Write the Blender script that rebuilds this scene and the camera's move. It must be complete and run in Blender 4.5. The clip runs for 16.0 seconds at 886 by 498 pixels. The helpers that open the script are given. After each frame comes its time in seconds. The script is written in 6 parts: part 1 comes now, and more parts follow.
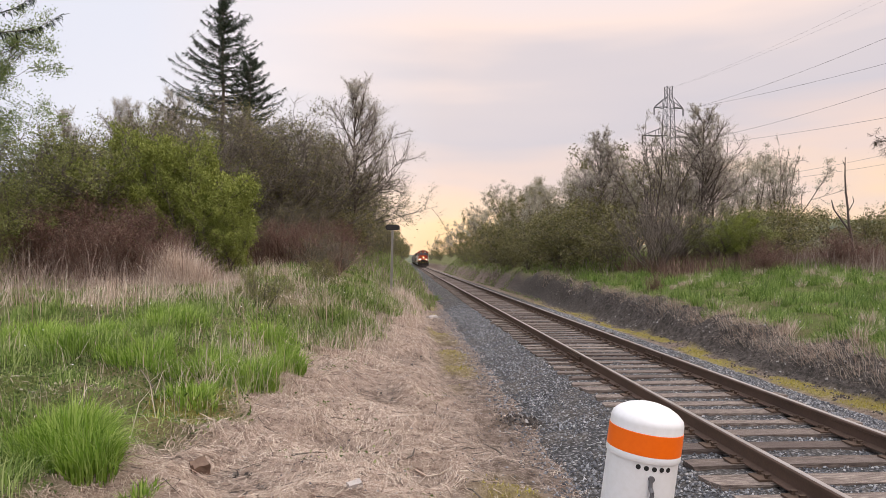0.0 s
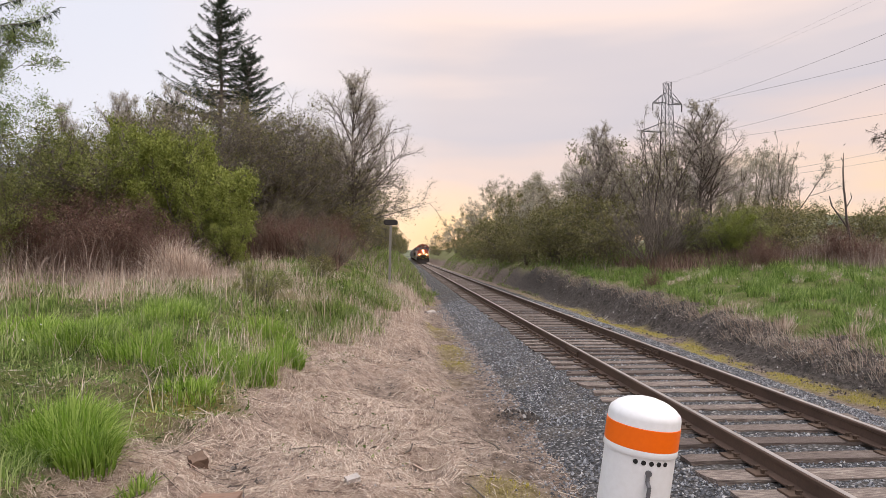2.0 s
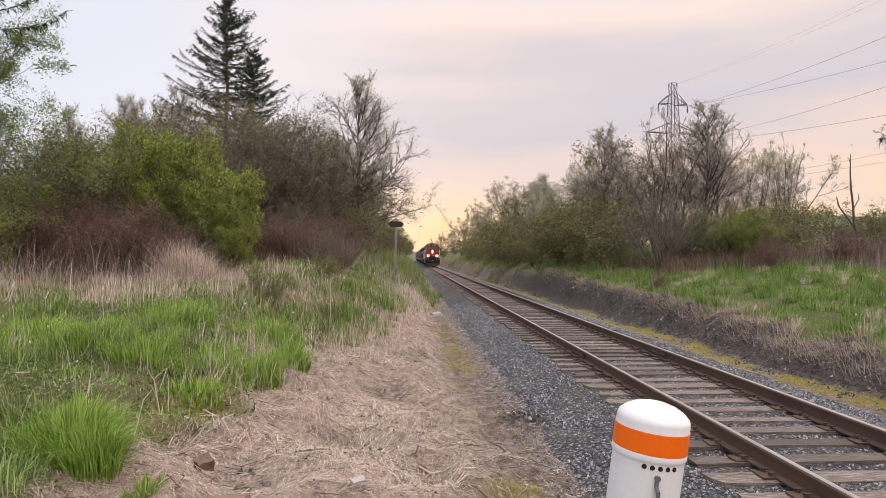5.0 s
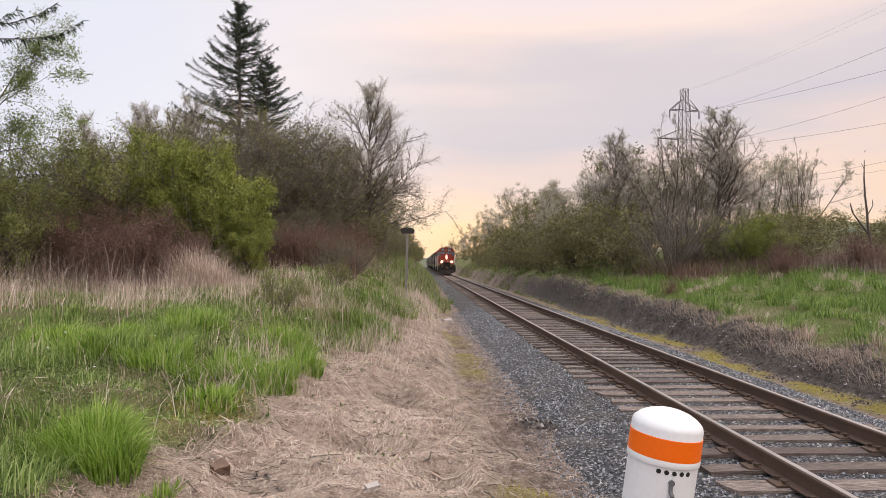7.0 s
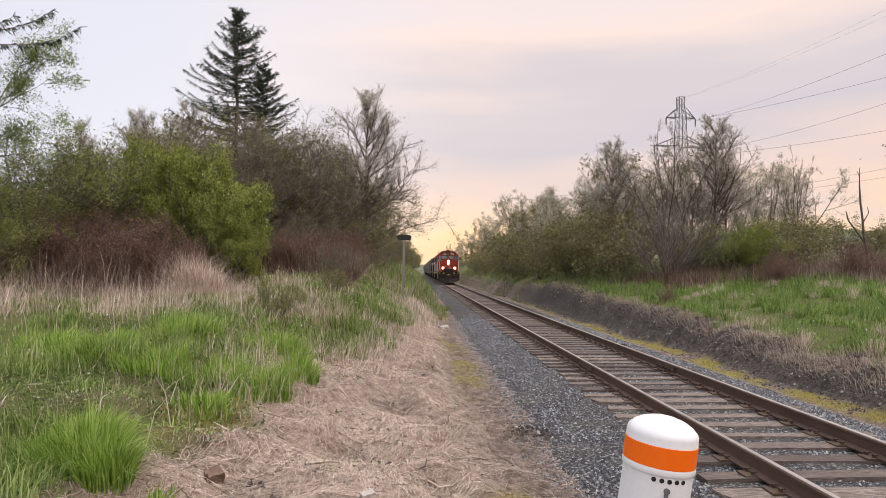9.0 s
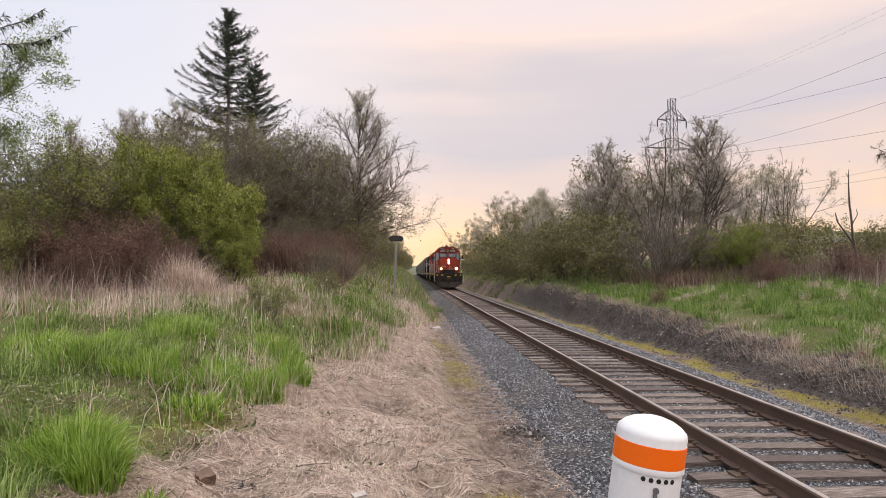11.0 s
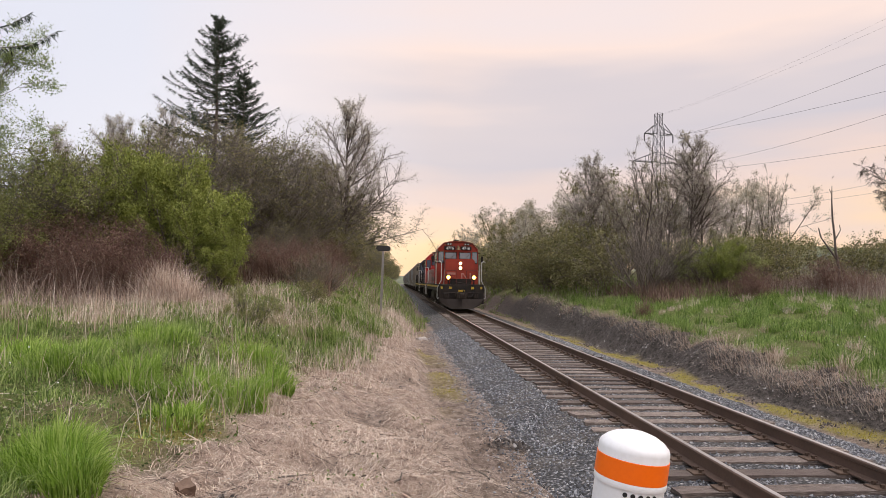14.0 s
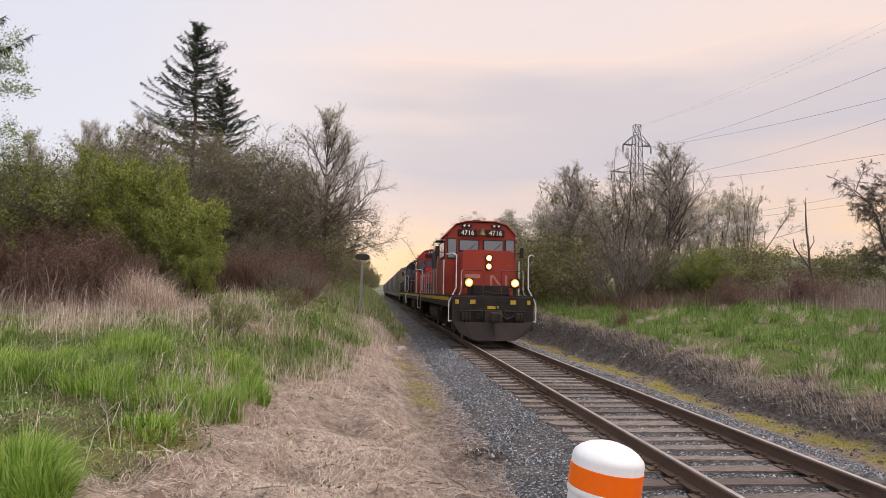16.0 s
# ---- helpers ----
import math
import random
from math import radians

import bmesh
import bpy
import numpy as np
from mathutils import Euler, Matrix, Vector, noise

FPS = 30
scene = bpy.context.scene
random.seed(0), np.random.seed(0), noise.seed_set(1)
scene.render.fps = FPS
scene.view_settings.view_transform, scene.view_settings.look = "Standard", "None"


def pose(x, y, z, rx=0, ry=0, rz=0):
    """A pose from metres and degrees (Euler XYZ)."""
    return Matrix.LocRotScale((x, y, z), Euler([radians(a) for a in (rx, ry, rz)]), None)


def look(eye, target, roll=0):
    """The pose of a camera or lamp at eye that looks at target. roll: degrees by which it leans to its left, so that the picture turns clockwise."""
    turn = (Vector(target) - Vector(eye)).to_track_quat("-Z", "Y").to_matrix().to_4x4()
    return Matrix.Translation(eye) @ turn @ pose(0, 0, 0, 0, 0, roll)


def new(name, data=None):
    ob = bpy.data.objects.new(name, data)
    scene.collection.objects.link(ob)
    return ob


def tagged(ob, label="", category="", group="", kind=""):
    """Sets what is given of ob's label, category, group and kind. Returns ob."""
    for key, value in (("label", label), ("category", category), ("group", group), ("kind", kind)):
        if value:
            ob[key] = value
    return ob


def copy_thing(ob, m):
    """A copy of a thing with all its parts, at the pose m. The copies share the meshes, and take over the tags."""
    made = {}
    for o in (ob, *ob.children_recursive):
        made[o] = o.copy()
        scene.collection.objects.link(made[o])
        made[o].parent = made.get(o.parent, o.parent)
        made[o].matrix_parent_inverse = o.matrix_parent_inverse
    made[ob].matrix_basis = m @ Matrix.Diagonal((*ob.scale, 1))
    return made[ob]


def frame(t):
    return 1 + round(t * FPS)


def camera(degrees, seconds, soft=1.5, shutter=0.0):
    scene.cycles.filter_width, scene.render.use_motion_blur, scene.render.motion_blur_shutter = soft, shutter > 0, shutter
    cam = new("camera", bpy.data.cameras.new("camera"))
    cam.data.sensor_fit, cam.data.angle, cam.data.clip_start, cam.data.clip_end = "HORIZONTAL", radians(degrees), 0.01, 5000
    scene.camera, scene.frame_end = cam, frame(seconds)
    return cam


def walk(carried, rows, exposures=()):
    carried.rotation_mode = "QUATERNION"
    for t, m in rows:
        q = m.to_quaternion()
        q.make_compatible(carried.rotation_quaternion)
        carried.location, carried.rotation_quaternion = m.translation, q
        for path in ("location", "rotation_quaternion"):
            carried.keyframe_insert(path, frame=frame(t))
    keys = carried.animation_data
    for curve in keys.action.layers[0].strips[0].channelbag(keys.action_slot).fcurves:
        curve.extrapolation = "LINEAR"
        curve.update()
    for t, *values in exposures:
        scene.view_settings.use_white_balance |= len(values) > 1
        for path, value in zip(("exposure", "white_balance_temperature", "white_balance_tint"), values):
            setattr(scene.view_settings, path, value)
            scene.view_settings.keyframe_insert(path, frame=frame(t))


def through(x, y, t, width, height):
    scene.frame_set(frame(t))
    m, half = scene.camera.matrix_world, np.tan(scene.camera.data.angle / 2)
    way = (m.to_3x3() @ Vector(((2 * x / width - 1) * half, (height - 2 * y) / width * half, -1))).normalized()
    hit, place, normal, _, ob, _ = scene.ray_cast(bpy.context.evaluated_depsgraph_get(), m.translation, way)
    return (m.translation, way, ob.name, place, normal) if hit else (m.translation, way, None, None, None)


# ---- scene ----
cam = camera(66.0, 16.0, soft=0.6, shutter=0.5)

# seconds, eye x y z, tilt, turn, lean
PATH = [
    (0, 0.000, 0.000, 1.690, 90.995, -2.940, -0.000),
    (0.5, 0.001, 0.002, 1.690, 91.002, -2.932, -0.012),
    (1, 0.005, 0.010, 1.687, 90.983, -2.905, -0.071),
    (1.5, 0.002, 0.003, 1.689, 90.846, -2.899, -0.111),
    (2, 0.000, 0.000, 1.689, 90.599, -3.091, 0.121),
    (2.5, 0.003, 0.013, 1.688, 90.372, -3.509, 0.528),
    (3, 0.001, 0.013, 1.689, 90.260, -3.755, 0.681),
    (3.5, 0.005, 0.023, 1.689, 90.255, -3.609, 0.493),
    (4, 0.009, 0.033, 1.688, 90.370, -3.303, 0.236),
    (6.5, -0.025, -0.044, 1.702, 91.153, -1.868, 0.121),
    (7, -0.026, -0.047, 1.703, 91.252, -1.753, 0.086),
    (7.5, -0.025, -0.045, 1.702, 91.423, -1.738, 0.006),
    (8, -0.021, -0.043, 1.703, 91.584, -1.839, 0.073),
    (8.5, -0.016, -0.032, 1.702, 91.722, -1.970, 0.115),
    (9, -0.020, -0.040, 1.702, 91.821, -2.010, 0.188),
    (11.5, -0.018, -0.047, 1.702, 91.944, -2.898, 0.191),
    (12, -0.017, -0.046, 1.702, 91.998, -3.124, 0.209),
    (12.5, -0.011, -0.035, 1.703, 92.144, -3.401, 0.205),
    (13, -0.008, -0.028, 1.703, 92.395, -3.636, 0.244),
    (13.5, -0.010, -0.035, 1.703, 92.649, -3.711, 0.414),
    (14, -0.008, -0.032, 1.704, 92.807, -3.732, 0.854),
    (14.5, -0.004, -0.017, 1.701, 92.898, -3.882, 1.340),
    (15, 0.002, 0.000, 1.702, 93.038, -4.231, 1.517),
    (15.5, 0.010, -0.000, 1.703, 93.360, -4.733, 1.285),
    (16, 0.013, 0.002, 1.700, 93.596, -5.396, 1.035),
]
walk(cam, [(t, pose(x, y, z, rx, 0, rz) @ pose(0, 0, 0, 0, 0, lean)) for t, x, y, z, rx, rz, lean in PATH],
     exposures=[(0.0, 0.28), (12.0, 0.27), (14.0, 0.25), (16.0, 0.20)])

# ---------------------------------------------------------------- light
SUN_UP, SUN_TURN = radians(7), radians(-12)
world = bpy.data.worlds.new("dusk_sky")
scene.world = world
world.use_nodes = True


def build_sky():
    nt = world.node_tree
    nt.nodes.clear()
    N, L = nt.nodes.new, nt.links.new
    out, bg = N("ShaderNodeOutputWorld"), N("ShaderNodeBackground")
    sky = N("ShaderNodeTexSky")
    sky.sky_type, sky.sun_disc = "NISHITA", False
    sky.sun_elevation, sky.sun_rotation = SUN_UP, SUN_TURN
    co = N("ShaderNodeTexCoord")
    sep = N("ShaderNodeSeparateXYZ")
    L(co.outputs["Generated"], sep.inputs[0])
    # long flat cloud sheets: height is stretched
    mp = N("ShaderNodeMapping")
    mp.inputs["Scale"].default_value = (1.1, 1.1, 6.5)
    mp.inputs["Rotation"].default_value = (0.0, 0.16, 0.0)
    L(co.outputs["Generated"], mp.inputs["Vector"])
    nz = N("ShaderNodeTexNoise")
    nz.inputs["Scale"].default_value, nz.inputs["Detail"].default_value = 1.7, 4.0
    nz.inputs["Roughness"].default_value = 0.45
    L(mp.outputs[0], nz.inputs["Vector"])
    wob = N("ShaderNodeMath"); wob.operation = "MULTIPLY_ADD"
    wob.inputs[1].default_value, wob.inputs[2].default_value = 0.30, -0.15
    L(nz.outputs["Fac"], wob.inputs[0])
    up = N("ShaderNodeMath"); up.operation = "ADD"
    L(sep.outputs["Z"], up.inputs[0]); L(wob.outputs[0], up.inputs[1])
    ramp = N("ShaderNodeValToRGB")
    cr = ramp.color_ramp
    stops = [(0.0, (0.90, 0.60, 0.36)), (0.05, (0.94, 0.66, 0.42)), (0.11, (0.76, 0.60, 0.55)),
             (0.17, (0.59, 0.54, 0.58)), (0.24, (0.64, 0.57, 0.59)), (0.32, (0.86, 0.69, 0.63)),
             (0.45, (0.77, 0.69, 0.71)), (0.6, (1.1, 1.05, 1.1)), (1.0, (1.9, 1.85, 1.95))]
    while len(cr.elements) < len(stops):
        cr.elements.new(0.5)
    for e, (p, c) in zip(cr.elements, stops):
        e.position, e.color = p, (*c, 1)
    L(up.outputs[0], ramp.inputs[0])
    # cooler, brighter cloud away from the sunset side
    cool = N("ShaderNodeMapRange")
    cool.inputs[1].default_value, cool.inputs[2].default_value = 0.05, -0.34
    L(sep.outputs["X"], cool.inputs[0])
    mixc = N("ShaderNodeMixRGB")
    mixc.inputs[2].default_value = (0.68, 0.69, 0.78, 1)
    L(cool.outputs[0], mixc.inputs[0]); L(ramp.outputs[0], mixc.inputs[1])
    dim = N("ShaderNodeMixRGB"); dim.blend_type = "MULTIPLY"; dim.inputs[0].default_value = 1
    dim.inputs[2].default_value = (0.10, 0.10, 0.10, 1)
    L(sky.outputs[0], dim.inputs[1])
    mix = N("ShaderNodeMixRGB"); mix.inputs[0].default_value = 0.96
    L(dim.outputs[0], mix.inputs[1]); L(mixc.outputs[0], mix.inputs[2])
    bg.inputs["Strength"].default_value = 1.0
    L(mix.outputs[0], bg.inputs["Color"]); L(bg.outputs[0], out.inputs[0])


build_sky()
sun = new("sun", bpy.data.lights.new("sun", "SUN"))
sun.data.energy, sun.data.angle, sun.data.color = 1.15, radians(60), (1.0, 0.90, 0.80)
sun.matrix_world = look((35, -30, 90), (0, 0, 0))

# ---------------------------------------------------------------- materials


class Nodes:
    """A short hand for node materials."""

    def __init__(self, name, rough=0.8, metal=0.0):
        self.mat = bpy.data.materials.new(name)
        self.mat.use_nodes = True
        self.nt = self.mat.node_tree
        self.bsdf = self.nt.nodes["Principled BSDF"]
        self.bsdf.inputs["Roughness"].default_value = rough
        self.bsdf.inputs["Metallic"].default_value = metal
        self.bsdf.inputs["Specular IOR Level"].default_value = 0.3

    def n(self, kind):
        return self.nt.nodes.new(kind)

    def l(self, a, b):
        self.nt.links.new(a, b)

    def place(self, local=False):
        if local:
            return self.n("ShaderNodeTexCoord").outputs["Object"]
        return self.n("ShaderNodeNewGeometry").outputs["Position"]

    def noise(self, scale, detail=4, rough=0.6, local=False, stretch=None):
        tex = self.n("ShaderNodeTexNoise")
        tex.inputs["Scale"].default_value, tex.inputs["Detail"].default_value = scale, detail
        tex.inputs["Roughness"].default_value = rough
        src = self.place(local)
        if stretch:
            mp = self.n("ShaderNodeMapping")
            mp.inputs["Scale"].default_value = stretch
            self.l(src, mp.inputs["Vector"])
            src = mp.outputs[0]
        self.l(src, tex.inputs["Vector"])
        return tex.outputs["Fac"]

    def ramp(self, fac, *stops):
        r = self.n("ShaderNodeValToRGB")
        while len(r.color_ramp.elements) < len(stops):
            r.color_ramp.elements.new(0.5)
        for e, (p, c) in zip(r.color_ramp.elements, stops):
            e.position, e.color = p, (*(c if isinstance(c, tuple) else (c, c, c)), 1)
        self.l(fac, r.inputs[0])
        return r.outputs[0]

    def mix(self, fac, a, b, blend="MIX"):
        m = self.n("ShaderNodeMixRGB")
        m.blend_type = blend
        for s, v in zip(m.inputs, (fac, a, b)):
            if isinstance(v, (int, float)):
                s.default_value = v
            elif isinstance(v, tuple):
                s.default_value = (*v, 1)
            else:
                self.l(v, s)
        return m.outputs[0]

    def color(self, out):
        self.l(out, self.bsdf.inputs["Base Color"])
        return self

    def bump(self, height, strength=0.4, dist=0.02):
        b = self.n("ShaderNodeBump")
        b.inputs["Strength"].default_value, b.inputs["Distance"].default_value = strength, dist
        self.l(height, b.inputs["Height"])
        self.l(b.outputs[0], self.bsdf.inputs["Normal"])
        return self

    def island(self):
        return self.n("ShaderNodeNewGeometry").outputs["Random Per Island"]

    def rand(self):
        return self.n("ShaderNodeObjectInfo").outputs["Random"]


def leafy(name, low, mid, high, through=0.35, rough=0.6):
    """Leaves and blades: every one its own shade, light passes through a little."""
    m = Nodes(name, rough)
    c = m.ramp(m.island(), (0.0, low), (0.5, mid), (1.0, high))
    c = m.mix(m.ramp(m.noise(0.7, 2), (0.35, 0.0), (0.65, 0.35)), c, low)
    m.color(c)
    t = m.n("ShaderNodeBsdfTranslucent")
    m.l(c, t.inputs["Color"])
    s = m.n("ShaderNodeMixShader")
    s.inputs[0].default_value = through
    m.l(m.bsdf.outputs[0], s.inputs[1]); m.l(t.outputs[0], s.inputs[2])
    m.l(s.outputs[0], m.nt.nodes["Material Output"].inputs["Surface"])
    return m.mat


def worn(name, base, dark, rough=0.6, metal=0.0, scale=3.0, amount=0.5, local=True, bump=0.15, fine=40.0):
    """Paint, metal or plastic with stains at two scales."""
    m = Nodes(name, rough, metal)
    a = m.noise(scale, 5, local=local)
    b = m.noise(fine, 3, local=local)
    f = m.ramp(a, (0.42, 0.0), (0.75, amount))
    c = m.mix(f, base, dark)
    c = m.mix(m.ramp(b, (0.35, 0.25), (0.6, 0.0)), c, dark)
    m.color(c).bump(b, bump, 0.004)
    return m.mat


def glowing(name, color, strength):
    m = Nodes(name, 0.3)
    m.color(m.mix(0.0, color, color))
    m.bsdf.inputs["Emission Color"].default_value = (*color, 1)
    m.bsdf.inputs["Emission Strength"].default_value = strength
    return m.mat


def ground_material():
    m = Nodes("soil_and_turf", 0.95)
    at = m.n("ShaderNodeVertexColor")
    at.layer_name = "zone"
    sep = m.n("ShaderNodeSeparateColor")
    m.l(at.outputs["Color"], sep.inputs[0])
    n1, n2, n3 = m.noise(0.9, 6), m.noise(9, 5), m.noise(60, 4)
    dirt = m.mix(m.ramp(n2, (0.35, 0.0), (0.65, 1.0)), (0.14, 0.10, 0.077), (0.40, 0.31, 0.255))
    straw = m.mix(m.ramp(n2, (0.38, 0.0), (0.62, 1.0)), (0.25, 0.17, 0.135), (0.62, 0.475, 0.39))
    fib = m.noise(14, 4, stretch=(1.0, 7.0, 1.0))
    straw = m.mix(m.ramp(fib, (0.45, 0.0), (0.62, 0.6)), straw, (0.64, 0.52, 0.43))
    turf = m.mix(n2, (0.07, 0.085, 0.025), (0.21, 0.24, 0.06))
    turf = m.mix(m.ramp(n1, (0.45, 0.0), (0.62, 0.8)), turf, (0.25, 0.20, 0.12))
    coal = m.mix(m.ramp(n2, (0.35, 0.0), (0.65, 1.0)), (0.034, 0.029, 0.026), (0.15, 0.128, 0.115))
    moss = m.mix(n3, (0.26, 0.21, 0.03), (0.56, 0.48, 0.06))
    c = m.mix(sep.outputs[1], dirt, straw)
    c = m.mix(sep.outputs[0], c, turf)
    c = m.mix(sep.outputs[2], c, coal)
    c = m.mix(at.outputs["Alpha"], c, moss)
    c = m.mix(m.ramp(n3, (0.3, 0.5), (0.55, 0.0)), c, (0.05, 0.04, 0.03))
    h = m.mix(0.5, n3, fib)
    m.color(c).bump(h, 1.0, 0.08)
    return m.mat


def ballast_material():
    m = Nodes("ballast_bed", 0.95)
    v = m.n("ShaderNodeTexVoronoi")
    v.inputs["Scale"].default_value = 24
    m.l(m.place(), v.inputs["Vector"])
    s = m.n("ShaderNodeSeparateColor")
    m.l(v.outputs["Color"], s.inputs[0])
    c = m.ramp(s.outputs[0], (0.0, (0.07, 0.07, 0.075)), (0.5, (0.16, 0.155, 0.16)), (0.85, (0.29, 0.28, 0.285)), (1.0, (0.5, 0.48, 0.47)))
    # near-black between the stone cells: shade of the gaps put into the colour
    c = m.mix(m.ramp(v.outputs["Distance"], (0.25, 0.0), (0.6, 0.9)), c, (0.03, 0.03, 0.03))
    c = m.mix(m.ramp(m.noise(1.3, 4), (0.45, 0.0), (0.7, 0.4)), c, (0.16, 0.13, 0.10))
    inv = m.n("ShaderNodeMath"); inv.operation = "SUBTRACT"; inv.inputs[0].default_value = 1
    m.l(v.outputs["Distance"], inv.inputs[1])
    m.color(c).bump(inv.outputs[0], 1.0, 0.04)
    return m.mat


def stone_material(name, low, mid, high):
    m = Nodes(name, 0.9)
    c = m.ramp(m.island(), (0.0, low), (0.55, mid), (0.93, high), (1.0, (0.55, 0.53, 0.52)))
    c = m.mix(m.ramp(m.noise(50, 3), (0.4, 0.3), (0.6, 0.0)), c, low)
    m.color(c)
    return m.mat


def tie_material():
    m = Nodes("weathered_timber", 0.9)
    g = m.noise(9, 6, local=True, stretch=(1.0, 9.0, 9.0))
    c = m.ramp(g, (0.32, (0.09, 0.07, 0.065)), (0.5, (0.22, 0.175, 0.15)), (0.68, (0.43, 0.365, 0.315)))
    c = m.mix(m.ramp(m.rand(), (0.15, 0.0), (0.9, 0.8)), c, (0.10, 0.075, 0.066))
    c = m.mix(m.ramp(m.noise(2.0, 4), (0.5, 0.0), (0.75, 0.6)), c, (0.08, 0.06, 0.05))
    m.color(c).bump(g, 0.8, 0.02)
    return m.mat


M_GROUND, M_BALLAST, M_TIE = ground_material(), ballast_material(), tie_material()
M_STONE = stone_material("crushed_stone", (0.045, 0.047, 0.055), (0.155, 0.16, 0.178), (0.40, 0.405, 0.425))
M_RUBBLE = stone_material("soil_lumps", (0.025, 0.02, 0.018), (0.08, 0.066, 0.058), (0.2, 0.17, 0.15))
M_RAIL = worn("rusty_rail", (0.15, 0.095, 0.07), (0.07, 0.05, 0.04), 0.65, 0.3, 1.5, 0.7, False)
M_RAILTOP = worn("polished_rail_head", (0.55, 0.51, 0.48), (0.34, 0.28, 0.24), 0.33, 0.8, 2.0, 0.6, False, 0.05)
M_PLATE = worn("rusty_plate", (0.13, 0.085, 0.06), (0.06, 0.045, 0.04), 0.8, 0.2, 8)
M_KHAKI = leafy("khaki_leaves", (0.10, 0.10, 0.035), (0.20, 0.185, 0.07), (0.42, 0.38, 0.19))
M_LUSH = leafy("lush_grass", (0.11, 0.20, 0.025), (0.32, 0.48, 0.07), (0.62, 0.72, 0.24), 0.45)
M_BANKTURF = leafy("bank_turf", (0.06, 0.09, 0.02), (0.19, 0.29, 0.055), (0.46, 0.54, 0.19))
M_LUSHBANK = leafy("bank_top_grass", (0.05, 0.09, 0.02), (0.19, 0.31, 0.055), (0.52, 0.62, 0.22), 0.4)
M_TURF = leafy("spring_grass", (0.08, 0.13, 0.03), (0.26, 0.38, 0.08), (0.62, 0.68, 0.30), 0.45)
M_WEED = leafy("low_weed_leaves", (0.055, 0.085, 0.025), (0.15, 0.22, 0.06), (0.34, 0.40, 0.14))
M_STRAW = leafy("dry_straw", (0.31, 0.215, 0.165), (0.68, 0.54, 0.44), (0.90, 0.80, 0.68), 0.2)
M_REED = leafy("dead_stalks", (0.16, 0.105, 0.085), (0.32, 0.245, 0.21), (0.60, 0.50, 0.43), 0.15)
M_BRAMBLE = leafy("russet_bramble", (0.09, 0.055, 0.043), (0.18, 0.11, 0.085), (0.36, 0.25, 0.19), 0.15)
M_OLIVE = leafy("olive_leaves", (0.11, 0.13, 0.035), (0.23, 0.25, 0.07), (0.42, 0.43, 0.17))
M_BRIGHT = leafy("fresh_leaves", (0.11, 0.135, 0.028), (0.25, 0.285, 0.058), (0.52, 0.56, 0.16), 0.4)
M_BUD = leafy("pale_buds", (0.28, 0.25, 0.17), (0.48, 0.44, 0.34), (0.74, 0.70, 0.60), 0.3)
M_NEEDLE = leafy("spruce_needles", (0.012, 0.022, 0.012), (0.028, 0.045, 0.022), (0.06, 0.085, 0.04), 0.1)
M_BARK = worn("grey_brown_bark", (0.175, 0.148, 0.122), (0.08, 0.065, 0.057), 0.95, 0, 6, 0.7, True, 0.6, 30)
M_RUSSET = worn("russet_canes", (0.19, 0.105, 0.08), (0.09, 0.055, 0.045), 0.9, 0, 6, 0.6, True, 0.3, 30)
M_TWIG = worn("pale_grey_twigs", (0.34, 0.29, 0.265), (0.20, 0.165, 0.15), 0.9, 0, 6, 0.5, True, 0.3, 30)
M_DARKBARK = worn("dark_bark", (0.14, 0.112, 0.098), (0.065, 0.053, 0.047), 0.95, 0, 6, 0.7, True, 0.6, 30)
M_STEEL = worn("galvanised_steel", (0.17, 0.165, 0.175), (0.10, 0.10, 0.11), 0.6, 0.1, 2)
M_CABLE = worn("dull_cable", (0.25, 0.24, 0.26), (0.18, 0.17, 0.18), 0.6, 0.5, 2)

# ---------------------------------------------------------------- building helpers
TRACK_X, GAUGE = 3.895, 1.507
RNG = np.random.default_rng(7)


def sstep(a, b, v):
    u = np.clip((np.asarray(v, float) - a) / (b - a), 0, 1)
    return u * u * (3 - 2 * u)


def link(name, bm, material, parent=None, label="", smooth=False):
    me = bpy.data.meshes.new(name)
    bm.to_mesh(me)
    bm.free()
    me.materials.append(material)
    if smooth:
        me.shade_smooth()
        me.set_sharp_from_angle(angle=radians(38))
    ob = new(name, me)
    ob.parent = parent
    if label:
        ob["label"] = label
    return ob


part = link


def empty(name, m=None):
    ob = new(name)
    ob.empty_display_size = 0.2
    if m is not None:
        ob.matrix_basis = m
    return ob


def bulk(name, verts, faces, material, parent=None, label="", smooth=False):
    """A mesh from arrays: verts (n, 3), faces (m, 3) or (m, 4)."""
    me = bpy.data.meshes.new(name)
    verts, faces = np.asarray(verts, np.float32), np.asarray(faces, np.int32)
    k = faces.shape[1]
    me.vertices.add(len(verts))
    me.vertices.foreach_set("co", verts.ravel())
    me.loops.add(faces.size)
    me.loops.foreach_set("vertex_index", faces.ravel())
    me.polygons.add(len(faces))
    me.polygons.foreach_set("loop_start", np.arange(0, faces.size, k, dtype=np.int32))
    me.update(calc_edges=True)
    me.validate()
    me.materials.append(material)
    if smooth:
        me.shade_smooth()
    ob = new(name, me)
    ob.parent = parent
    if label:
        ob["label"] = label
    return ob


